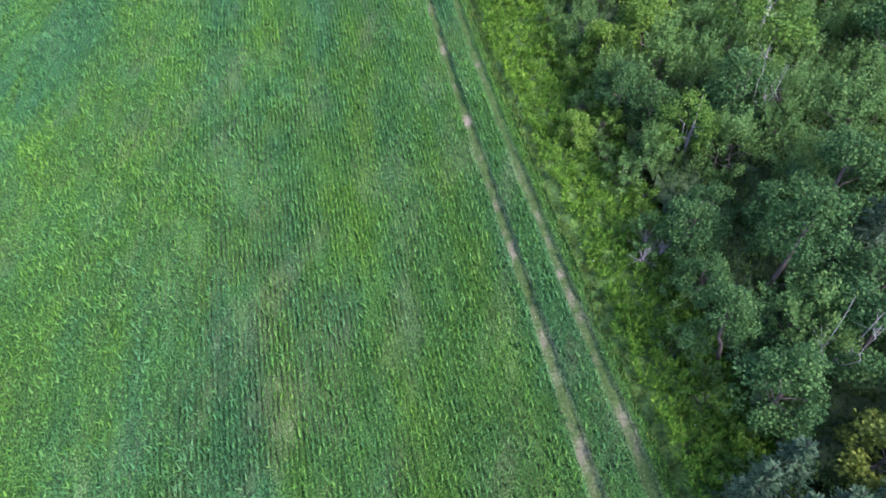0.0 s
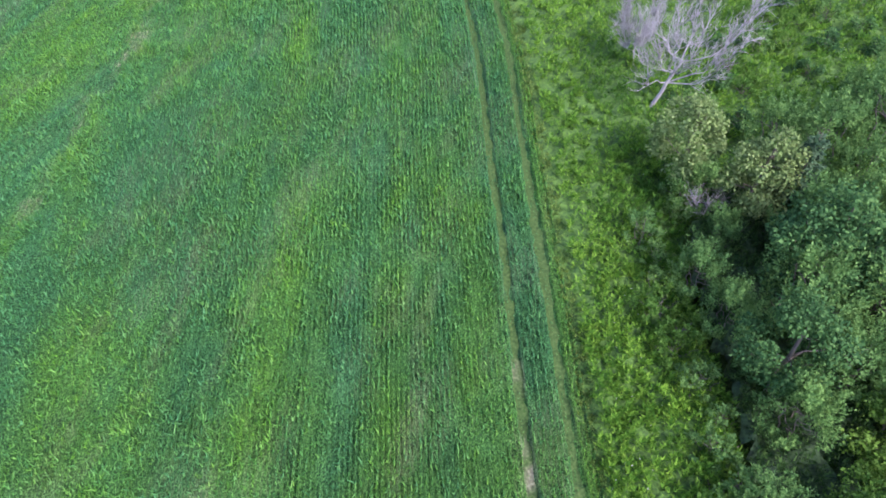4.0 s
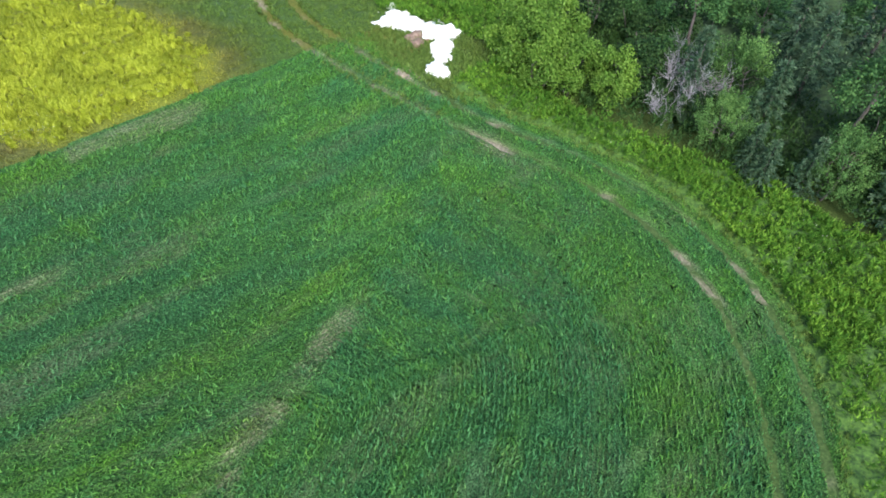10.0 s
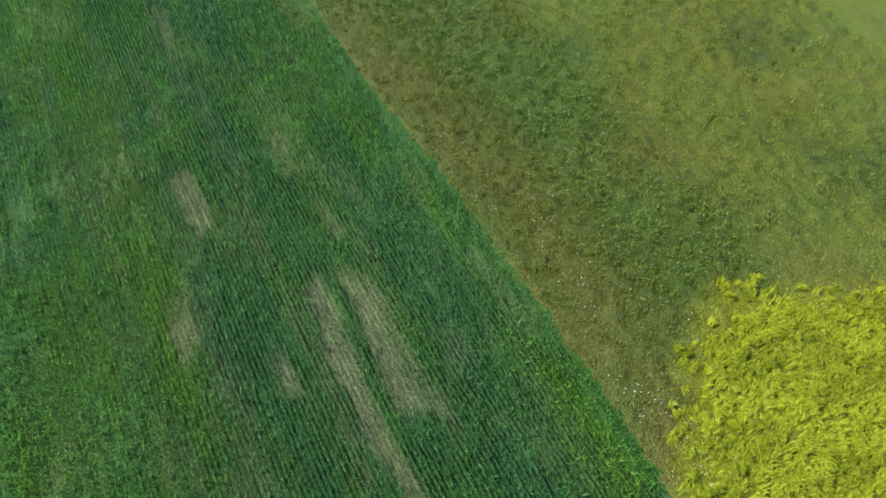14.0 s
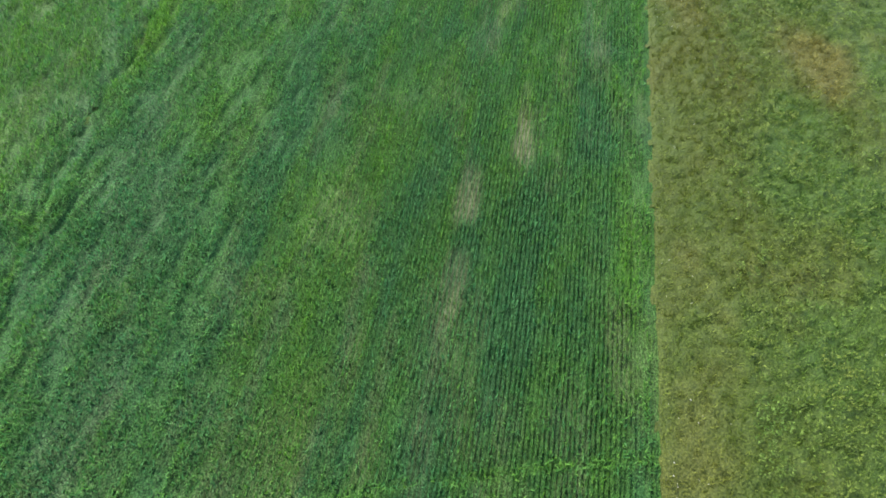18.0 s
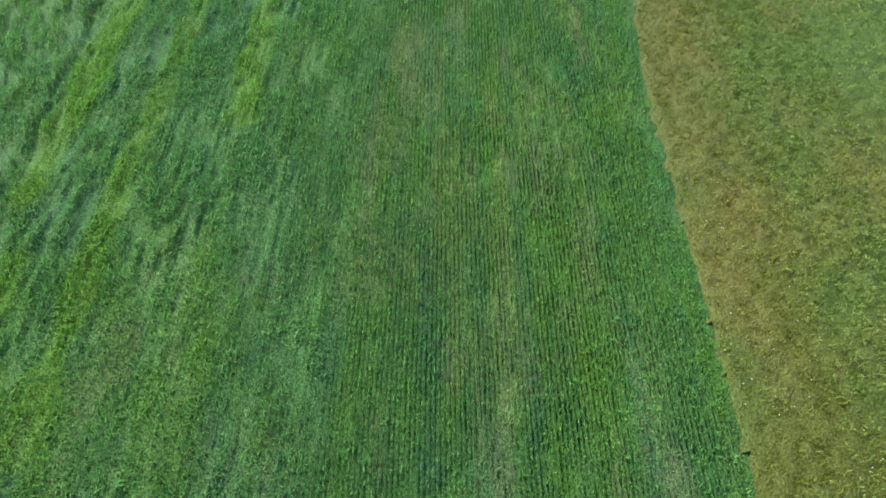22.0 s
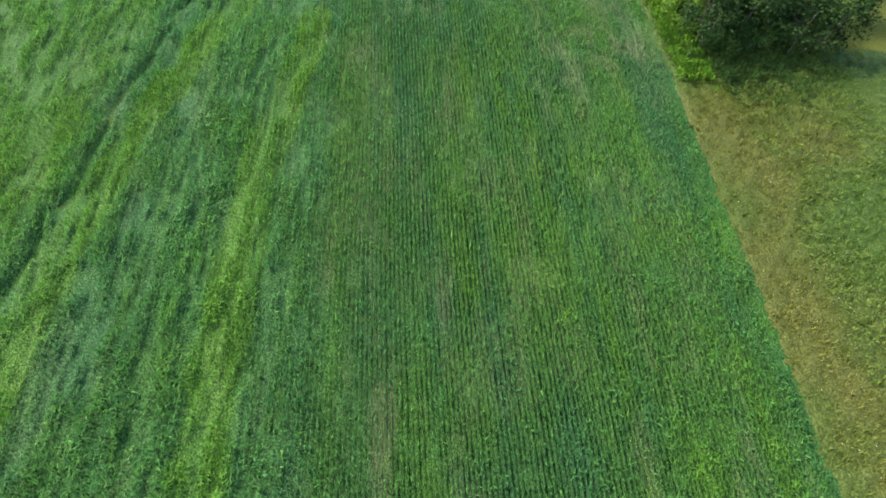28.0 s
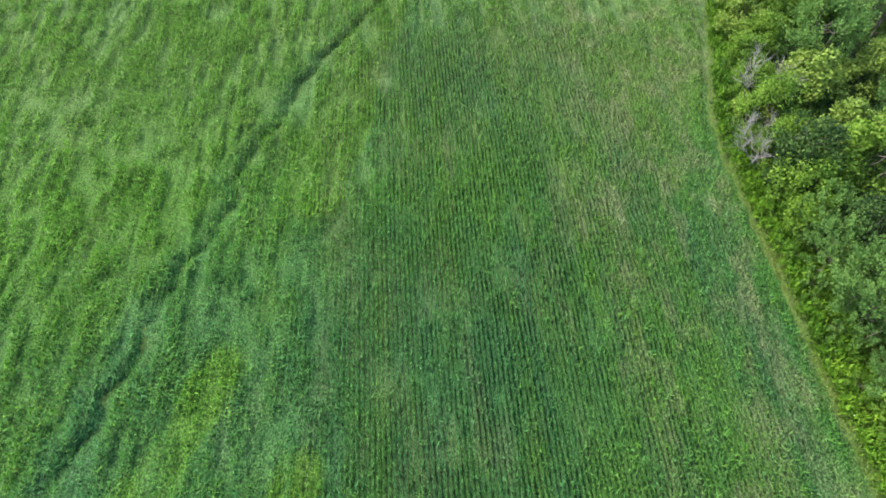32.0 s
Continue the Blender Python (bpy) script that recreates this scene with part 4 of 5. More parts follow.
def yellow_patch():
    rng = np.random.default_rng(13)
    X, Y = np.meshgrid(np.arange(-71.5, -53, 0.27), np.arange(50, 71, 0.27))
    n = X.size
    x, y = X.ravel() + rng.normal(0, 0.11, n), Y.ravel() + rng.normal(0, 0.11, n)
    e = within(x, y, YELLOW) + 2.0 * (fbm(x / 1.2, y / 1.2, 141) - 0.5)
    keep = (x < field_edge(y) - 0.2) & (rng.random(n) < smooth((e + 1.2) / 3.2))
    x, y = x[keep], y[keep]
    n = len(x)
    lean = 6.283 * vnoise(x / 1.3, y / 1.3, 143) * 1.3 + rng.normal(0, 0.4, n)
    h = 0.36 + 0.16 * fbm(x / 0.5, y / 0.5, 145)
    per = 34
    turn = np.repeat(lean, per) + rng.normal(0, 0.38, n * per)
    root = np.repeat(np.stack([x, y, ground(x, y)], 1), per, 0)
    root[:, :2] += rng.normal(0, 0.055, (n * per, 2))
    top = np.repeat(h, per) * rng.uniform(0.6, 1.1, n * per)
    out = np.stack([np.cos(turn), np.sin(turn)], 1)
    reach = rng.uniform(0.06, 0.24, n * per)
    mid = root.copy()
    mid[:, :2] += out * reach[:, None]
    mid[:, 2] += top
    tip = root.copy()
    tip[:, :2] += out * (reach + rng.uniform(0.12, 0.34, n * per))[:, None]
    tip[:, 2] += top * rng.uniform(0.25, 0.9, n * per)
    side = np.stack([-out[:, 1], out[:, 0], 0 * turn], 1) * rng.uniform(0.012, 0.026, n * per)[:, None]
    co = np.stack([root - side, root + side, mid + side, mid - side, tip], 1).reshape(-1, 3)
    b = np.arange(n * per)[:, None] * 5
    f = np.concatenate([b + np.array([0, 1, 2]), b + np.array([0, 2, 3]), b + np.array([3, 2, 4])]).astype(np.int32)
    tagged(new("yellow_grass_patch", raw_mesh("yellow", co, f, LODGED)), "round patch of tall yellow-green grass, flattened in swirls", "grass", kind="stuff")


def weed_height(x, y):
    return 0.22 + 0.7 * fbm(x / 1.5, y / 1.5, 153) + 0.45 * (vnoise(x / 0.42, y / 0.42, 155) - 0.4)


def weeds():
    rng = np.random.default_rng(17)
    # the eastern wood and corner, the northern rim, the far north-west, the copse's edge
    boxes = ((-24, 22, 2, 92, 42000), (-4, 12, 4, 52, 9000), (-48, -22, 78, 92, 9000), (-82, -46, 78, 98, 5500), (-72, -46, 79, 92, 5000), (-64, -52.8, -97, -55, 3600), (-60, -53, -97, -57, 6500))
    x = np.concatenate([rng.uniform(a, b, k) for a, b, c, d, k in boxes])
    y = np.concatenate([rng.uniform(c, d, k) for a, b, c, d, k in boxes])
    n = len(x)
    out, _ = track_side(x, y)
    line = np.interp(y, TREE_LINE_Y, TREE_LINE_X)
    north = np.interp(x, [p[0] for p in OPEN_N], [p[1] for p in OPEN_N])
    east = (out > 2.0 + 0.5 * (vnoise(x / 2, y / 2, 151) - 0.5)) & (x > -22) & (y < north)
    rim = (out > 2.0) & (x <= -22) & (x > -46) & (y < north + 0.5)
    ragged = 2.4 * (fbm(x / 2.2, y / 2.2, 152) - 0.5)
    far = (x < -46) & (out > 2.6) & ((y > 79 + 0.5 * np.abs(x + 55)) | ((y > 82.0 + ragged) & (x > -68)) | ((y > 79.8 + ragged + 0.32 * (-56 - x)) & (x < -55.5 + ragged) & (x > -74 + ragged)))
    wood = (y < 52) & (x > line + 1.5)
    copse = (y < -55) & (x < field_edge(y) - 0.1) & (y < -54.5 - 0.15 * np.maximum(0, -57 - x) - 1.1 * np.maximum(0, -61 - x)) & ((y < -57) | (x < -55.6))
    wood |= copse & (x < field_edge(y) - 2.0)
    wood |= (x > -46) & (y > north) & (y > 60)
    open_ground = (east | rim | far | copse) & ~wood
    sets = (("goldenrod_weeds", open_ground, WEED, "tall yellow-green weeds with narrow leaves", 1.0), ("undergrowth", wood & (x < 20) & (rng.random(n) < 0.6), WEED_SHADED, "brambles under the trees, their green darkened for the shade there", 1.2))
    for name, keep, mat, label, tall in sets:
        px, py = x[keep], y[keep]
        m = len(px)
        h = weed_height(px, py) if mat is WEED else (0.5 + 1.9 * fbm(px / 1.6, py / 1.6, 157)) * np.where((py > -58.5) & (py < 0), 0.4, 1.0)
        per = 15
        root = np.repeat(np.stack([px, py, ground(px, py)], 1), per, 0)
        turn = rng.uniform(0, 6.283, m * per)
        lift = rng.uniform(0.45, 1.1, m * per)
        sp = 0.20 * (1.2 - lift) * rng.random(m * per) + 0.02
        root += np.stack([np.cos(turn) * sp, np.sin(turn) * sp, np.repeat(h, per) * lift], 1)
        way = unit(np.stack([np.cos(turn), np.sin(turn), rng.uniform(0.1, 0.7, m * per) + 1.6 * (lift - 0.45)], 1))
        size = rng.uniform(0.12, 0.26, m * per)
        co, f = blades(root, way, size, size * rng.uniform(0.25, 0.45, m * per), rng)
        field = thing(name, label, "weeds", "stuff")
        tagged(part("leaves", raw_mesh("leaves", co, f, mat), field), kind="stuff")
        if mat is WEED:
            me = sheet(np.arange(-46, 20, 0.3), np.arange(4, 90, 0.3), lambda a, b: (track_side(a, b)[0] > 1.3) & ~((b < 52) & (a > np.interp(b, TREE_LINE_Y, TREE_LINE_X) + 1.5)) & (b < np.interp(a, [p[0] for p in OPEN_N], [p[1] for p in OPEN_N])), lambda a, b: (a * 0 + 1, a * 0, weed_height(a, b) * (0.25 + 0.75 * smooth((track_side(a, b)[0] - 1.4) / 1.2))), WEED_MAT, "sward")
            tagged(part("sward", me, field), kind="stuff")
        else:
            # low sheets filling the gaps between trees, coloured dark to stand for shade
            me = sheet(np.arange(0, 21, 0.35), np.arange(3, 52, 0.35), lambda a, b: a > np.interp(b, TREE_LINE_Y, TREE_LINE_X) + 1.3, lambda a, b: (a * 0, a * 0, 0.6 + 2.3 * fbm(a / 1.6, b / 1.6, 157)), THICKET_SHADE, "shaded_thicket")
            tagged(part("shaded_thicket", me, field), kind="stuff")
            me = sheet(np.arange(-58, 16, 0.4), np.arange(80, 106, 0.4), lambda a, b: (b > np.interp(a, [p[0] for p in OPEN_N], [p[1] for p in OPEN_N]) + 1.6) & ((a > -46) | (b > 87 + 0.4 * (-46 - a))), lambda a, b: (a * 0, a * 0, 0.5 + 1.8 * fbm(a / 1.6, b / 1.6, 157)), THICKET_SHADE, "shaded_thicket")
            tagged(part("shaded_thicket", me, field), kind="stuff")
            me = sheet(np.arange(-72, -54, 0.4), np.arange(-99, -59, 0.4), lambda a, b: (a < field_edge(b) - 2.2) & (b < -60 - 1.2 * np.maximum(0, -61 - a)), lambda a, b: (a * 0, a * 0, 0.4 + 1.6 * fbm(a / 1.6, b / 1.6, 157)), THICKET_SHADE, "shaded_thicket")
            tagged(part("shaded_thicket", me, field), kind="stuff")
    wx, wy = x[open_ground], y[open_ground]
    pick = (rng.random(len(wx)) < 0.03)
    flowers("weed_flowers", wx[pick], wy[pick], rng, "small white flower heads among the weeds")


meadow()
yellow_patch()
weeds()


# ---- trees and bushes ----
def limb_path(rng, a, b, steps=5, wob=0.12, sag=0.0):
    a, b = np.array(a, float), np.array(b, float)
    t = np.linspace(0, 1, steps)[:, None]
    p = a + (b - a) * t + rng.normal(0, wob, (steps, 3)) * np.sin(np.pi * t)
    p[:, 2] += sag * (t[:, 0] ** 2)
    return p


def leaf_cloud(rng, centre, radius, count, size, slim=0.55, squash=0.8, up=0.5):
    """Leaves on a ragged clump."""
    d = unit(rng.normal(size=(count, 3)) + np.array([0, 0, 0.25]))
    r = radius * rng.uniform(0.45, 1.08, count)
    pos = np.array(centre) + d * r[:, None] * np.array([1, 1, squash])
    nrm = unit(d * 0.6 + np.array([0, 0, up]) + rng.normal(0, 0.45, (count, 3)))
    way = unit(np.cross(nrm, rng.normal(size=(count, 3))) + d * 0.35)
    ln = size * rng.uniform(0.6, 1.35, count)
    return diamonds(pos, way, nrm, ln, ln * slim * rng.uniform(0.8, 1.2, count))


def leaf_plume(rng, foot, axis, reach, girth, count, size, slim=0.4):
    """Leaves up a shoot that tapers to a point."""
    s = rng.random(count) ** 0.8
    d = unit(rng.normal(size=(count, 3)))
    d = unit(d - (d @ axis)[:, None] * axis[None])
    r = girth * (1 - 0.85 * s) * rng.uniform(0.25, 1.05, count)
    pos = np.array(foot) + axis[None] * (s * reach)[:, None] + d * r[:, None]
    way = unit(d * 0.8 + axis[None] * 0.7 + rng.normal(0, 0.3, (count, 3)))
    nrm = unit(axis[None] * 0.8 - d * 0.3 + rng.normal(0, 0.4, (count, 3)))
    ln = size * rng.uniform(0.6, 1.35, count) * (1 - 0.35 * s)
    return diamonds(pos, way, nrm, ln, ln * slim * rng.uniform(0.8, 1.2, count))


def leafy_tree(rng, name, label, height, radius, mat, leaves, bark, size=0.17, low=0.18, clumps=30, slim=0.6, stems=1, tall=1.0, plumes=0.0):
    """Trunk, limbs and a crown of leaf clumps, standing at the origin."""
    root = thing(name, label, "tree" if height > 3 else "bush", "", name.replace("_", " ") + " group round the field")
    base = height * low
    ch = (height - base) * 0.5
    mid = base + ch
    lean = rng.normal(0, 0.05 * height, 2)
    for k in range(stems):
        foot = rng.normal(0, 0.12 * radius, 2) if stems > 1 else np.zeros(2)
        tip = (lean[0] + foot[0] * 3, lean[1] + foot[1] * 3, height * (0.86 if stems == 1 else rng.uniform(0.6, 0.85)))
        path = limb_path(rng, (foot[0], foot[1], -0.15), tip, 7, 0.05 * radius)
        r0 = 0.022 * height / math.sqrt(stems) + 0.01
        co, q = tube(path, np.linspace(r0, r0 * 0.18, 7), 7)
        part("trunk" if stems == 1 else "stem", raw_mesh("trunk", co, q, bark), root)
    clouds = []
    centres = []
    per = leaves // clumps
    for k in range(clumps):
        d = unit(rng.normal(size=(1, 3)) + np.array([0, 0, 0.35 if plumes else 0.1]))[0]
        rr = rng.uniform(0.5, 0.92) ** (0.5 if plumes else 0.7)
        taper = 1.0 - 0.35 * max(0.0, d[2])
        c = np.array([lean[0] * 0.7 + d[0] * radius * rr * taper, lean[1] * 0.7 + d[1] * radius * rr * taper, mid + d[2] * ch * 0.86 * rr])
        cr = radius * (rng.uniform(0.18, 0.28) if plumes else rng.uniform(0.20, 0.36))
        centres.append(c)
        many = int(per * rng.uniform(0.7, 1.3))
        if plumes:
            for j in range(3):
                way = unit(np.array([[d[0] * 0.55, d[1] * 0.55, 1.0]]) + rng.normal(0, 0.22, (1, 3)))[0]
                foot = c + rng.normal(0, 0.45, 3) * cr - way * cr * 0.8
                clouds.append(leaf_plume(rng, foot, way, cr * plumes * rng.uniform(1.7, 2.6), cr * 0.62, many // 3, size, slim))
        else:
            clouds.append(leaf_cloud(rng, c, cr, many, size, slim, tall))
    co, f = joined(clouds)
    part("crown", raw_mesh("crown", co, f, mat), root)
    for c in centres[:: max(1, clumps // 8)]:
        z0 = max(0.1, min(height * 0.7, c[2] - 0.4 * math.hypot(c[0], c[1]) - 0.2))
        s = z0 / height
        path = limb_path(rng, (lean[0] * s, lean[1] * s, z0), c, 5, 0.06 * radius)
        r0 = 0.005 * height + 0.006
        co, q = tube(path, np.linspace(r0, r0 * 0.3, 5), 5)
        part("limb", raw_mesh("limb", co, q, bark), root)
    return root


def conifer(rng, name, label, height, radius, sprays, tiers=2.4, big=1.0):
    root = thing(name, label, "tree", "", name.replace("_", " ") + " group round the field")
    co, q = tube([(0, 0, -0.15), (0, 0, height * 0.5), (0.03, 0.02, height)], [0.02 * height, 0.012 * height, 0.01], 7)
    part("trunk", raw_mesh("trunk", co, q, BARK), root)
    rings = int(height * tiers)
    ring = np.minimum((rings * rng.random(sprays) ** 1.25).astype(int), rings - 1)
    arm = rng.integers(0, 7, sprays)
    length_of = rng.uniform(0.6, 1.12, (rings, 7))
    swing_of = rng.normal(0, 0.2, (rings, 7))
    z = height * (0.08 + 0.9 * ring / rings)
    reach = (radius * (1 - z / height) ** 0.85 + 0.1) * length_of[ring, arm]
    part_way = rng.uniform(0.1, 1.0, sprays)
    r = reach * part_way
    a = arm * 0.898 + ring * 1.7 + swing_of[ring, arm] + rng.normal(0, 0.16, sprays) * (1.15 - part_way)
    pos = np.stack([np.cos(a) * r, np.sin(a) * r, z - 0.22 * r + 0.1 * r * part_way + rng.normal(0, 0.04, sprays)], 1)
    way = unit(np.stack([np.cos(a), np.sin(a), np.full(sprays, -0.05)], 1) + rng.normal(0, 0.5, (sprays, 3)))
    nrm = unit(np.array([0, 0, 1.0]) + rng.normal(0, 0.3, (sprays, 3)))
    ln = big * rng.uniform(0.16, 0.34, sprays)
    co, f = diamonds(pos, way, nrm, ln, ln * 0.3)
    part("crown", raw_mesh("crown", co, f, NEEDLE), root)
    return root


def bare_tree(rng, name, label, height, spread, mat, forks=3, twigs=14, lean=(0, 0), girth=0.022):
    """A leafless tree: trunk, boughs and fine branches."""
    root = thing(name, label, "tree")
    top = np.array([lean[0], lean[1], height * 0.42])
    path = limb_path(rng, (0, 0, -0.15), top, 6, 0.05)
    r0 = girth * height
    co, q = tube(path, np.linspace(r0, r0 * 0.6, 6), 8)
    part("trunk", raw_mesh("trunk", co, q, mat), root)
    for k in range(forks):
        a = 6.283 * k / forks + rng.normal(0, 0.3)
        start = path[rng.integers(3, 6)]
        end = top + np.array([math.cos(a) * spread * rng.uniform(0.6, 1), math.sin(a) * spread * rng.uniform(0.6, 1), height * rng.uniform(0.28, 0.58)])
        bough = limb_path(rng, start, end, 9, 0.10)
        bend = np.sin(np.linspace(0, np.pi, 9))
        bough[:, :2] += bend[:, None] * 0.16 * (end - start)[:2]
        bough[:, 2] -= bend * 0.10 * height
        rb = r0 * rng.uniform(0.26, 0.42)
        co, q = tube(bough, np.linspace(rb, 0.010, 9), 6)
        arm = part("bough", raw_mesh("bough", co, q, mat), root)
        pieces = []
        for j in range(twigs):
            i0 = int(rng.integers(2, 9))
            s = bough[i0]
            out = unit((unit((bough[min(i0 + 1, 8)] - bough[i0 - 1])[None])[0] + np.array([0, 0, 0.45]) + rng.normal(0, 0.5, 3))[None])[0]
            e = s + out * spread * rng.uniform(0.22, 0.5)
            tw = limb_path(rng, s, e, 6, 0.05)
            pieces.append(tube(tw, np.linspace(0.018, 0.006, 6), 4))
            for i in range(8):
                s2 = tw[rng.integers(1, 6)]
                e2 = s2 + unit((out + np.array([0, 0, 0.25]) + rng.normal(0, 0.55, 3))[None])[0] * rng.uniform(0.3, 0.8)
                pieces.append(tube(limb_path(rng, s2, e2, 4, 0.03), np.linspace(0.010, 0.004, 4), 3))
        co, q = joined(pieces)
        tagged(part("twig_spray", raw_mesh("twig_spray", co, q, mat), arm), kind="stuff")
    return root


def place(src, x, y, scale=1.0, turn=0.0, sink=0.0):
    m = pose(x, y, float(ground(np.array([x]), np.array([y]))[0]) - sink, 0, 0, turn)
    ob = copy_thing(src, m)
    ob.scale = (scale, scale, scale * random.uniform(0.92, 1.1))
    return ob


def put(ob, x, y, turn=0.0):
    ob.matrix_basis = pose(x, y, float(ground(np.array([x]), np.array([y]))[0]), 0, 0, turn)
    return ob


def forest():
    rng = np.random.default_rng(23)
    g = np.random.default_rng(29)
    kinds = {
        "aspen": [leafy_tree(rng, "aspen_tree", "slender aspen tree with a dense dark green crown", h, r, LEAF_DARK, 6200, BARK, 0.155, 0.10, 32, 0.62, 1, 0.85) for h, r in ((6.8, 2.2), (6.0, 2.0), (7.4, 2.4))],
        "willow": [leafy_tree(rng, "willow_tree", "bushy willow tree with mid-green leaves", h, r, LEAF_MID, 7200, BARK, 0.165, 0.04, 50, 0.5, 3, 1.15, 1.3) for h, r in ((5.2, 1.8), (4.6, 1.7))],
        "oak": [leafy_tree(rng, "oak_tree", "dense broadleaf tree with deep green leaves", h, r, LEAF_DEEP, 3800, BARK, 0.18, 0.04, 34, 0.6, 2, 1.0) for h, r in ((5.6, 2.0), (4.8, 1.9))],
        "maple": [leafy_tree(rng, "maple_tree", "rounded broadleaf tree with bright green leaves", h, r, LEAF_LIGHT, 7000, BARK, 0.165, 0.0, 40, 0.62, 2, 0.9) for h, r in ((4.6, 1.9), (5.6, 2.2))],
        "yellow": [leafy_tree(rng, "field_maple", "rounded tree with leaves coloured a sunlit yellowish green", h, r, LEAF_SUNLIT, 5000, BARK, 0.17, 0.05, 32, 0.65, 2, 0.9) for h, r in ((4.4, 1.8), (3.6, 1.6))],
        "gold": [leafy_tree(rng, "golden_tree", "small tree with yellowing olive leaves", 5.0, 1.6, LEAF_GOLD, 2600, BARK, 0.2, 0.15, 26)],
        "birch": [leafy_tree(rng, "birch_tree", "birch tree with a loose olive-green crown and pale stem", 6.4, 2.1, LEAF_SOFT, 5200, PALE_BARK, 0.14, 0.12, 28, 0.6, 1, 0.85)],
        "pale": [leafy_tree(rng, "poplar_tree", "poplar tree with pale grey-green leaves", 5.6, 2.0, LEAF_PALE, 5600, BARK, 0.17, 0.10, 30, 0.62)],
        "grey": [leafy_tree(rng, "silver_willow", "round willow bush with silvery grey leaves", 3.4, 1.4, LEAF_GREY, 3600, BARK, 0.17, 0.0, 26, 0.5, 3, 1.0, 1.2)],
        "fir": [conifer(rng, "fir_tree", "dark blue-green fir tree", 6.2, 1.9, 4200), conifer(rng, "fir_tree", "dark blue-green fir tree", 7.4, 2.1, 4400)],
        "spruce": [conifer(rng, "spruce_tree", "tall dark spruce tree with layered boughs", 8.6, 3.3, 6500, 1.7, 1.25)],
        "thorn": [leafy_tree(rng, "thorn_bush", "dark green bush among tall weeds", 2.0, 1.15, LEAF_DARK, 1100, BARK, 0.16, 0.0, 15, 0.6, 4)],
        "shrub": [leafy_tree(rng, "shrub", "low leafy shrub at the edge of the wood", 1.9, 1.0, LEAF_MID, 1000, BARK, 0.17, 0.0, 14, 0.5, 4, 1.0, 1.0), leafy_tree(rng, "shrub", "low bright green shrub at the edge of the wood", 1.6, 1.0, LEAF_SOFT, 1000, BARK, 0.17, 0.0, 14, 0.5, 4, 1.0, 1.0)],
    }
    used = set()

    def plant(kind, x, y, scale=1.0):
        src = kinds[kind][int(g.integers(len(kinds[kind])))]
        turn = float(g.uniform(0, 360))
        if src.name not in used:
            used.add(src.name)
            put(src, x, y, turn)
            src.scale = (scale, scale, scale)
        else:
            place(src, x, y, scale, turn)

    taken = []

    def clear(x, y, gap):
        return all((x - a) ** 2 + (y - b) ** 2 > gap * gap for a, b in taken)

    # single trees that stand out
    for kind, x, y, s in (("fir", 8.4, 9.4, 0.6), ("fir", 9.6, 10.4, 0.68), ("fir", 9.2, 8.4, 0.62), ("fir", 10.8, 9.0, 0.66), ("fir", 12.2, 9.6, 0.62), ("fir", 10.6, 7.4, 0.7), ("fir", 8.0, 7.6, 0.55), ("fir", 3.9, 49.2, 0.85), ("gold", 12.6, 11.0, 0.9), ("maple", 11.8, 34.4, 1.0), ("birch", 12.4, 34.1, 1.15), ("birch", 8.0, 26.1, 0.75), ("maple", 6.3, 36.3, 0.7), ("maple", 4.4, 33.6, 0.8), ("maple", 3.0, 27.4, 0.5), ("willow", 5.5, 52.5, 0.9), ("willow", 8, 53.5, 1.0), ("willow", 10.5, 54.5, 1.0), ("willow", 7, 56, 0.8), ("willow", 3.2, 52.4, 0.75), ("willow", 12, 57, 1.0), ("aspen", 9.5, 57.5, 0.8), ("pale", -0.5, 50.3, 0.95),
                          ("pale", 2.2, 48.9, 0.9), ("grey", -11.9, 71.6, 1.0), ("maple", -7.6, 70.2, 0.45), ("maple", -13.7, 78.2, 0.85), ("willow", -12.2, 80.2, 1.0), ("oak", -10.6, 74.6, 1.0), ("willow", -9.4, 76.6, 1.05), ("oak", -11.4, 77.2, 1.0), ("willow", -8.2, 74.2, 1.0), ("oak", -6.9, 76.0, 1.0), ("aspen", -6.4, 73.2, 0.6), ("oak", -4.6, 71.8, 0.8), ("maple", -9.4, 73.0, 0.6), ("aspen", -9.2, 79.6, 0.75), ("spruce", -5.2, 79.8, 1.0), ("spruce", -1.4, 82.4, 1.0), ("spruce", -9.6, 86.0, 0.85), ("spruce", 2.6, 85.5, 0.9), ("spruce", -13.0, 85.0, 0.6),
                          ("maple", -45.4, 82.3, 0.85), ("maple", -43.4, 81.9, 0.85), ("maple", -44.4, 84.4, 0.95), ("maple", -41.6, 83.0, 0.85), ("maple", -39.3, 83.8, 0.8), ("fir", -36.6, 87.0, 0.8), ("fir", -31.4, 85.4, 0.55), ("willow", -33.6, 86.0, 0.7), ("fir", -30.4, 85.2, 0.6), ("fir", -29.0, 86.6, 0.6), ("willow", -28.2, 87.6, 0.8), ("spruce", -32.0, 96.0, 0.9), ("spruce", -35.0, 93.0, 0.8), ("fir", -19.5, 88.0, 0.95), ("fir", -14.0, 87.5, 0.9), ("spruce", -47.8, 91.0, 0.8), ("spruce", -24.5, 90.5, 0.9)):
        plant(kind, x, y, s)
        taken.append((x, y))
    # an opening in the wood that stays dark
    shade = [(6.7, 23.5), (7.5, 26.4)]
    # the wood east of the tracks
    for _ in range(2600):
        y = g.uniform(3, 51)
        x = np.interp(y, TREE_LINE_Y, TREE_LINE_X) + 1.2 + g.uniform(0, 1) ** 1.2 * 19
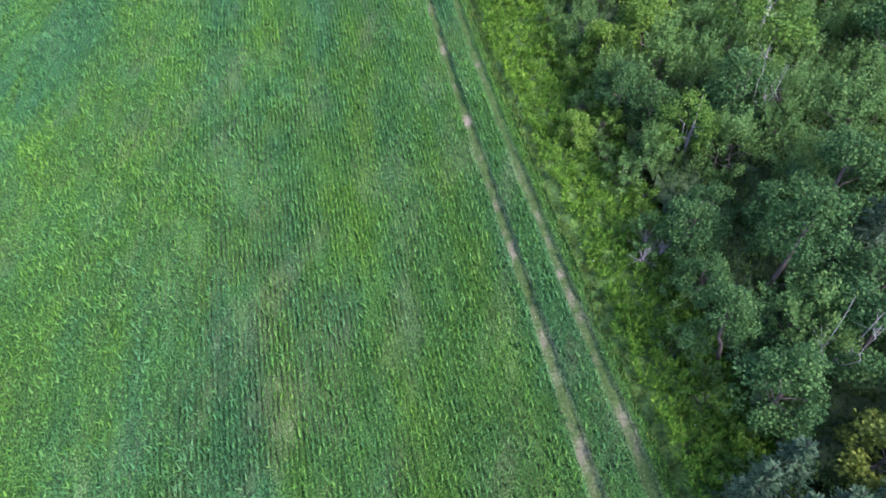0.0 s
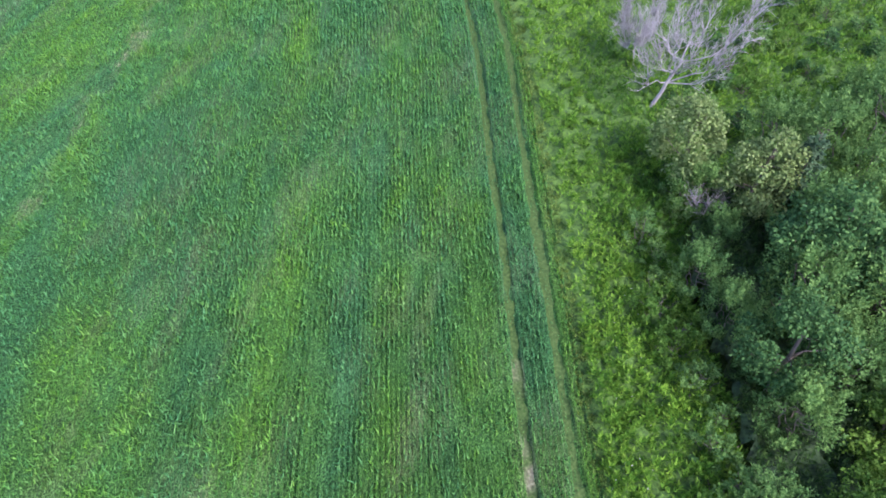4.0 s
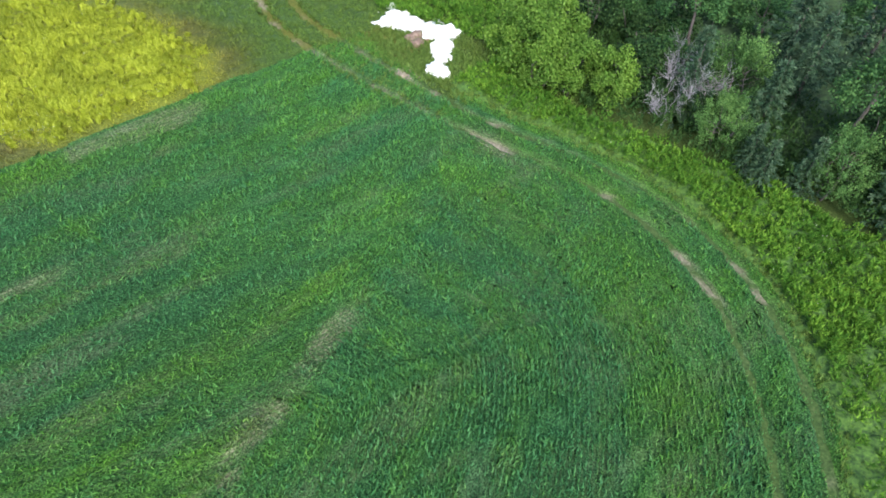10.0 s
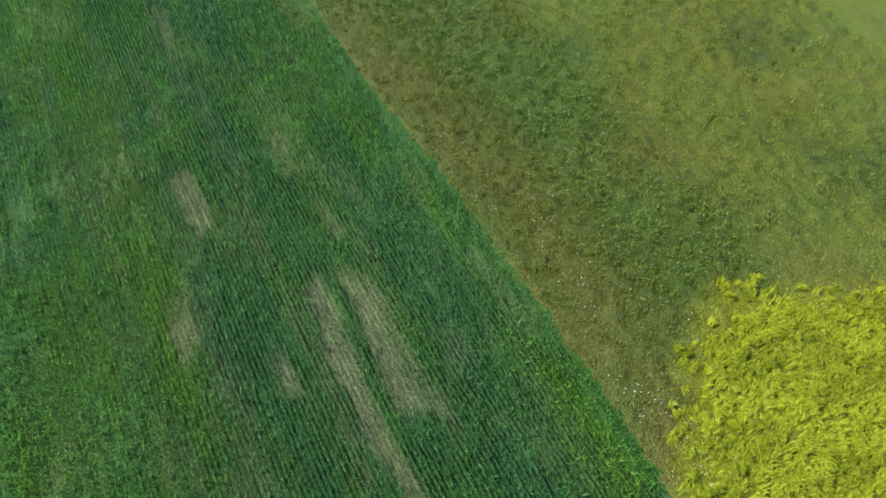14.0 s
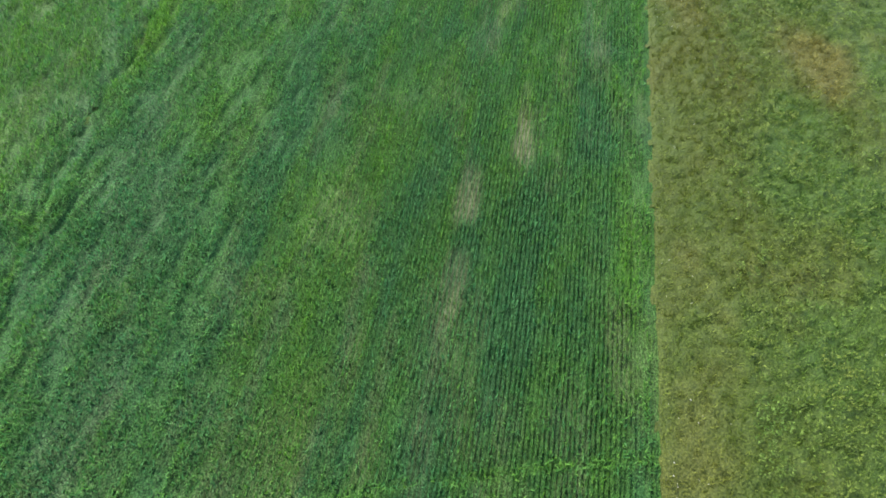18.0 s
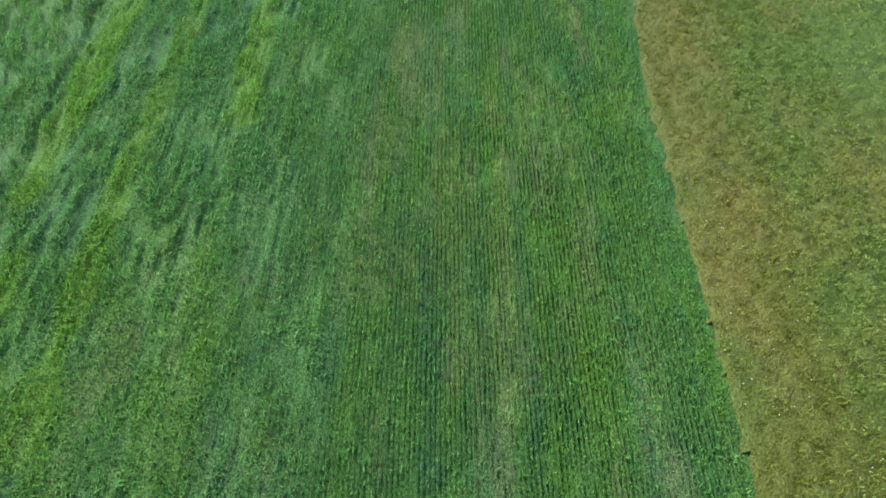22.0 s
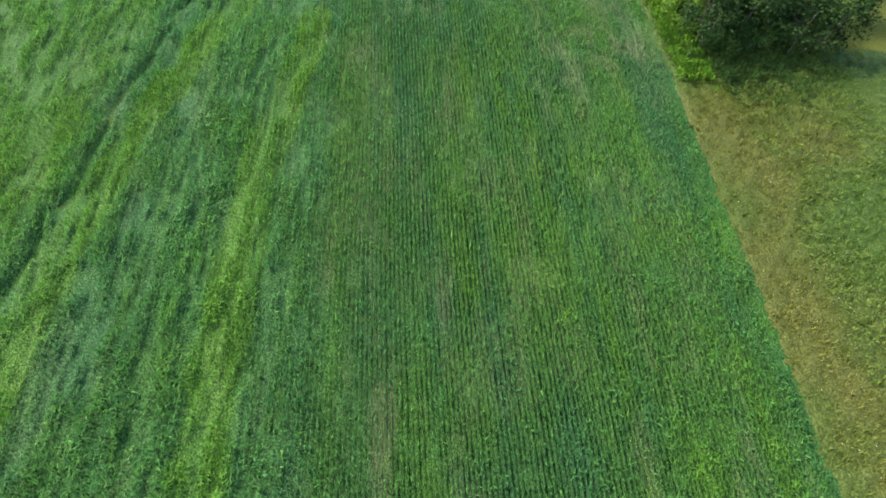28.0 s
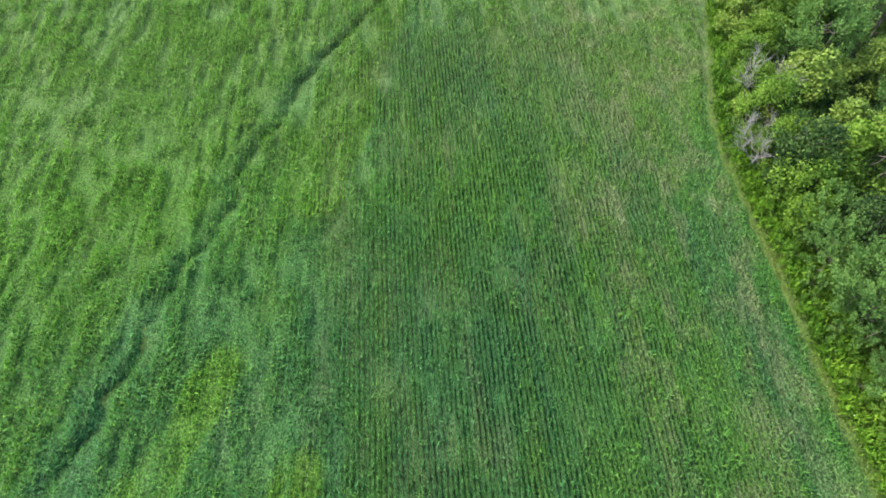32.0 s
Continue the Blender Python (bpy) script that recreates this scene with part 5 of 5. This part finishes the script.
        if x > 21 or not clear(x, y, 2.2 if y < 24 else 1.9) or any(math.hypot(x - a, y - b) < 1.7 for a, b in shade):
            continue
        taken.append((x, y))
        pick = g.random()
        depth = x - np.interp(y, TREE_LINE_Y, TREE_LINE_X)
        if y < 24:
            kind = "aspen" if pick < 0.8 else "willow" if pick < 0.95 else "fir"
        else:
            kind = "willow" if pick < 0.84 else "aspen" if pick < 0.95 else "maple"
        plant(kind, x, y, g.uniform(0.78, 1.05) * (0.72 if depth < 3 else 1.0))
    # shrubs along its edge
    for y in np.arange(4, 51, 1.15):
        x = np.interp(y, TREE_LINE_Y, TREE_LINE_X) + g.uniform(-0.4, 0.9)
        plant("shrub", x, y + g.uniform(-0.4, 0.4), g.uniform(0.6, 1.15))
    # trees north of the corner
    for _ in range(1100):
        x = g.uniform(-58, 16)
        deep = g.uniform(0, 1) ** 1.2 * 20
        y = np.interp(x, [p[0] for p in OPEN_N], [p[1] for p in OPEN_N]) + 1.5 + deep
        if x < -46 and y < 86 + 0.4 * (-46 - x):
            continue
        if not clear(x, y, 2.3 if deep < 8 else 3.0):
            continue
        taken.append((x, y))
        pick = g.random()
        plant("oak" if pick < 0.5 else "aspen" if pick < 0.62 else "fir" if pick < 0.92 else "willow", x, y, g.uniform(0.75, 1.0))
    # the copse at the south-west corner
    for x, y, kind, s in ((-58.2, -60.6, "oak", 1.0), (-59.6, -62.4, "oak", 1.05), (-61.2, -60.2, "oak", 1.0), (-63.4, -60.6, "oak", 1.0), (-56.4, -63.0, "oak", 0.9), (-56.8, -65.6, "oak", 0.95), (-56.2, -69.2, "willow", 0.9), (-57.4, -72.0, "oak", 0.8), (-56.2, -73.6, "maple", 0.7), (-56.2, -76.4, "oak", 0.9), (-58.8, -82.2, "yellow", 1.1), (-60.6, -88.8, "maple", 1.1), (-62.0, -92.0, "yellow", 1.1), (-59.0, -76.0, "maple", 1.0), (-60.0, -68.0, "oak", 1.0)):
        plant(kind, x, y, s)
        taken.append((x, y))
    for y in np.arange(-60.2, -97, -1.9):
        x = float(field_edge(np.array([y]))[0]) - 2.0 + g.uniform(-0.3, 0.3)
        plant(("yellow" if g.random() < 0.6 else "maple") if y < -77 else "oak" if g.random() < 0.4 else "maple" if g.random() < 0.4 else "willow", x, y + g.uniform(-0.3, 0.3), g.uniform(0.62, 0.82))
        taken.append((x, y))
    for _ in range(500):
        x, y = g.uniform(-69, -57.5), g.uniform(-97, -59)
        if y > -58.5 - 1.2 * max(0.0, -61 - x) or not clear(x, y, 2.6):
            continue
        taken.append((x, y))
        plant("oak" if g.random() < 0.3 and y > -76 else "willow" if g.random() < 0.5 else "yellow" if y < -78 else "maple", x, y, g.uniform(0.85, 1.1))
    for y in np.arange(-96, -58, 1.2):
        plant("shrub", float(field_edge(np.array([y]))[0]) - 1.0 + g.uniform(-0.3, 0.3), y + g.uniform(-0.4, 0.4), g.uniform(0.4, 0.7))
    # bushes dotted over the weedy corner
    for x, y, s in ((-4.5, 63, 0.6), (-1.5, 60.5, 0.8), (0.5, 66, 0.9), (3, 62, 0.9), (2.2, 57.5, 0.9), (-2, 70, 0.7), (-13, 79.5, 0.5), (-6.5, 66, 0.5), (4.5, 69, 1.0), (0, 75, 0.9), (5, 76, 1.0), (-17.5, 83.5, 0.9), (-14.5, 83, 0.9), (-0.6, 55.6, 0.9), (0.6, 53.6, 1.0), (1.5, 59.5, 0.8), (3.6, 65, 1.0), (-3.6, 67.5, 0.6), (-1.2, 72.5, 0.9), (2.4, 72, 1.0), (-3.6, 75.4, 0.8), (3.4, 79, 1.0), (-6, 69.2, 0.5)):
        plant("shrub", x, y, s)
    for _ in range(400):
        x, y = g.uniform(-5, 12), g.uniform(52, 84)
        if y < 66 - 2.2 * (x + 3.5) or not clear(x, y, 2.0):
            continue
        taken.append((x, y))
        plant("thorn" if g.random() < 0.6 else "shrub", x, y, g.uniform(0.5, 1.0))
    # dead wood
    put(bare_tree(rng, "dead_tree", "leafless dead tree with pale grey branches standing in weeds", 6.8, 3.0, DEADWOOD, 10, 18, (1.0, 0.5), 0.017), -2.45, 55.3, 0)
    put(bare_tree(rng, "dead_tree", "leafless dead tree with fine grey-purple twigs standing in weeds", 4.0, 1.4, DEADWOOD, 9, 16, (-0.1, 0.2), 0.012), -3.55, 58.9, 70)
    put(bare_tree(rng, "dead_bush", "grey leafless bush tangled among shrubs", 3.2, 1.8, DEADWOOD, 6, 12), -36.9, 87.8)
    put(bare_tree(rng, "dead_bush", "grey leafless bush tangled among shrubs", 1.9, 1.0, DEADWOOD, 4, 6, (0, 0), 0.014), 0.5, 48.3)
    put(bare_tree(rng, "dead_bush", "grey leafless bush tangled among shrubs", 2.8, 1.5, DEADWOOD, 5, 9), -36.6, 85.4)
    put(bare_tree(rng, "dead_bush", "grey leafless bush tangled among shrubs", 3.0, 1.3, DEADWOOD, 5, 8), -54.8, -77.8)
    put(bare_tree(rng, "dead_bush", "grey leafless bush tangled among shrubs", 3.2, 1.5, DEADWOOD, 5, 8), -56.4, -82.2)
    put(bare_tree(rng, "dead_bush", "grey leafless bush tangled among shrubs", 1.5, 0.6, DEADWOOD, 3, 4), 6.2, 20.0)
    for x, y in ((11.2, 27.0), (11.0, 14.6)):
        put(bare_tree(rng, "dead_aspen", "bare pale aspen stem among leafy trees", 7.0, 0.8, PALE_BARK, 3, 1, (0.5, -0.6), 0.006), x, y, float(g.uniform(0, 360)))


forest()


# ---- white lime heap, rubble and stones by the track ----
def heap(name, label, category, mat, line, height, seed, base=0.2):
    """A low ragged heap round a bent line of (x, y, radius)."""
    rng = np.random.default_rng(seed)
    xs, ys = [p[0] for p in line], [p[1] for p in line]
    gx, gy = np.arange(min(xs) - 2.2, max(xs) + 2.2, 0.1), np.arange(min(ys) - 2.2, max(ys) + 2.2, 0.1)
    X, Y = np.meshgrid(gx, gy)
    d = np.full(X.shape, -9.0)
    for x, y, r in line:
        d = np.maximum(d, 1 - np.hypot(X - x, Y - y) / r)
    d = d * 0.8 + 1.0 * (fbm(X / 0.6, Y / 0.6, seed) - 0.5) + 0.4 * (vnoise(X / 0.22, Y / 0.22, seed + 5) - 0.5)
    z = ground(X.ravel(), Y.ravel()).reshape(X.shape) + base + height * smooth(d / 0.9) + 0.10 * (vnoise(X / 0.3, Y / 0.3, seed + 7) - 0.5)
    on = d > 0.0
    z = np.where(on, z, z - 0.5)
    idx = np.arange(X.size).reshape(X.shape)
    cell = on[:-1, :-1] | on[1:, :-1] | on[:-1, 1:] | on[1:, 1:]
    f = np.stack([idx[:-1, :-1][cell], idx[:-1, 1:][cell], idx[1:, 1:][cell], idx[1:, :-1][cell]], 1)
    used, inv = np.unique(f, return_inverse=True)
    co = np.stack([X.ravel(), Y.ravel(), z.ravel()], 1)[used]
    tagged(new(name, raw_mesh(name, co, inv.reshape(f.shape).astype(np.int32), mat)), label, category)


heap("lime_mound", "bright white mound of spread lime on the grass", "mound", LIME, [(x, y, 0.86 * r) for x, y, r in [(-53.4, 79.4, 1.15), (-52.2, 80.0, 1.0), (-51.0, 80.7, 1.15), (-50.2, 81.2, 0.95), (-49.3, 80.2, 0.85), (-48.4, 79.4, 0.75), (-47.4, 78.4, 0.75), (-54.6, 80.1, 0.5), (-56.4, 80.3, 0.45)]], 0.35, 301)
heap("rubble_mound", "low mound of reddish brown rubble", "mound", BRICKY, [(-51.1, 79.3, 0.6), (-50.4, 79.2, 0.5)], 0.2, 303)
heap("gravel_patch", "pale trodden gravel beside the track", "gravel", GRAVEL, [(-48.6, 76.8, 0.5), (-48.0, 77.0, 0.45)], 0.04, 305, 0.03)
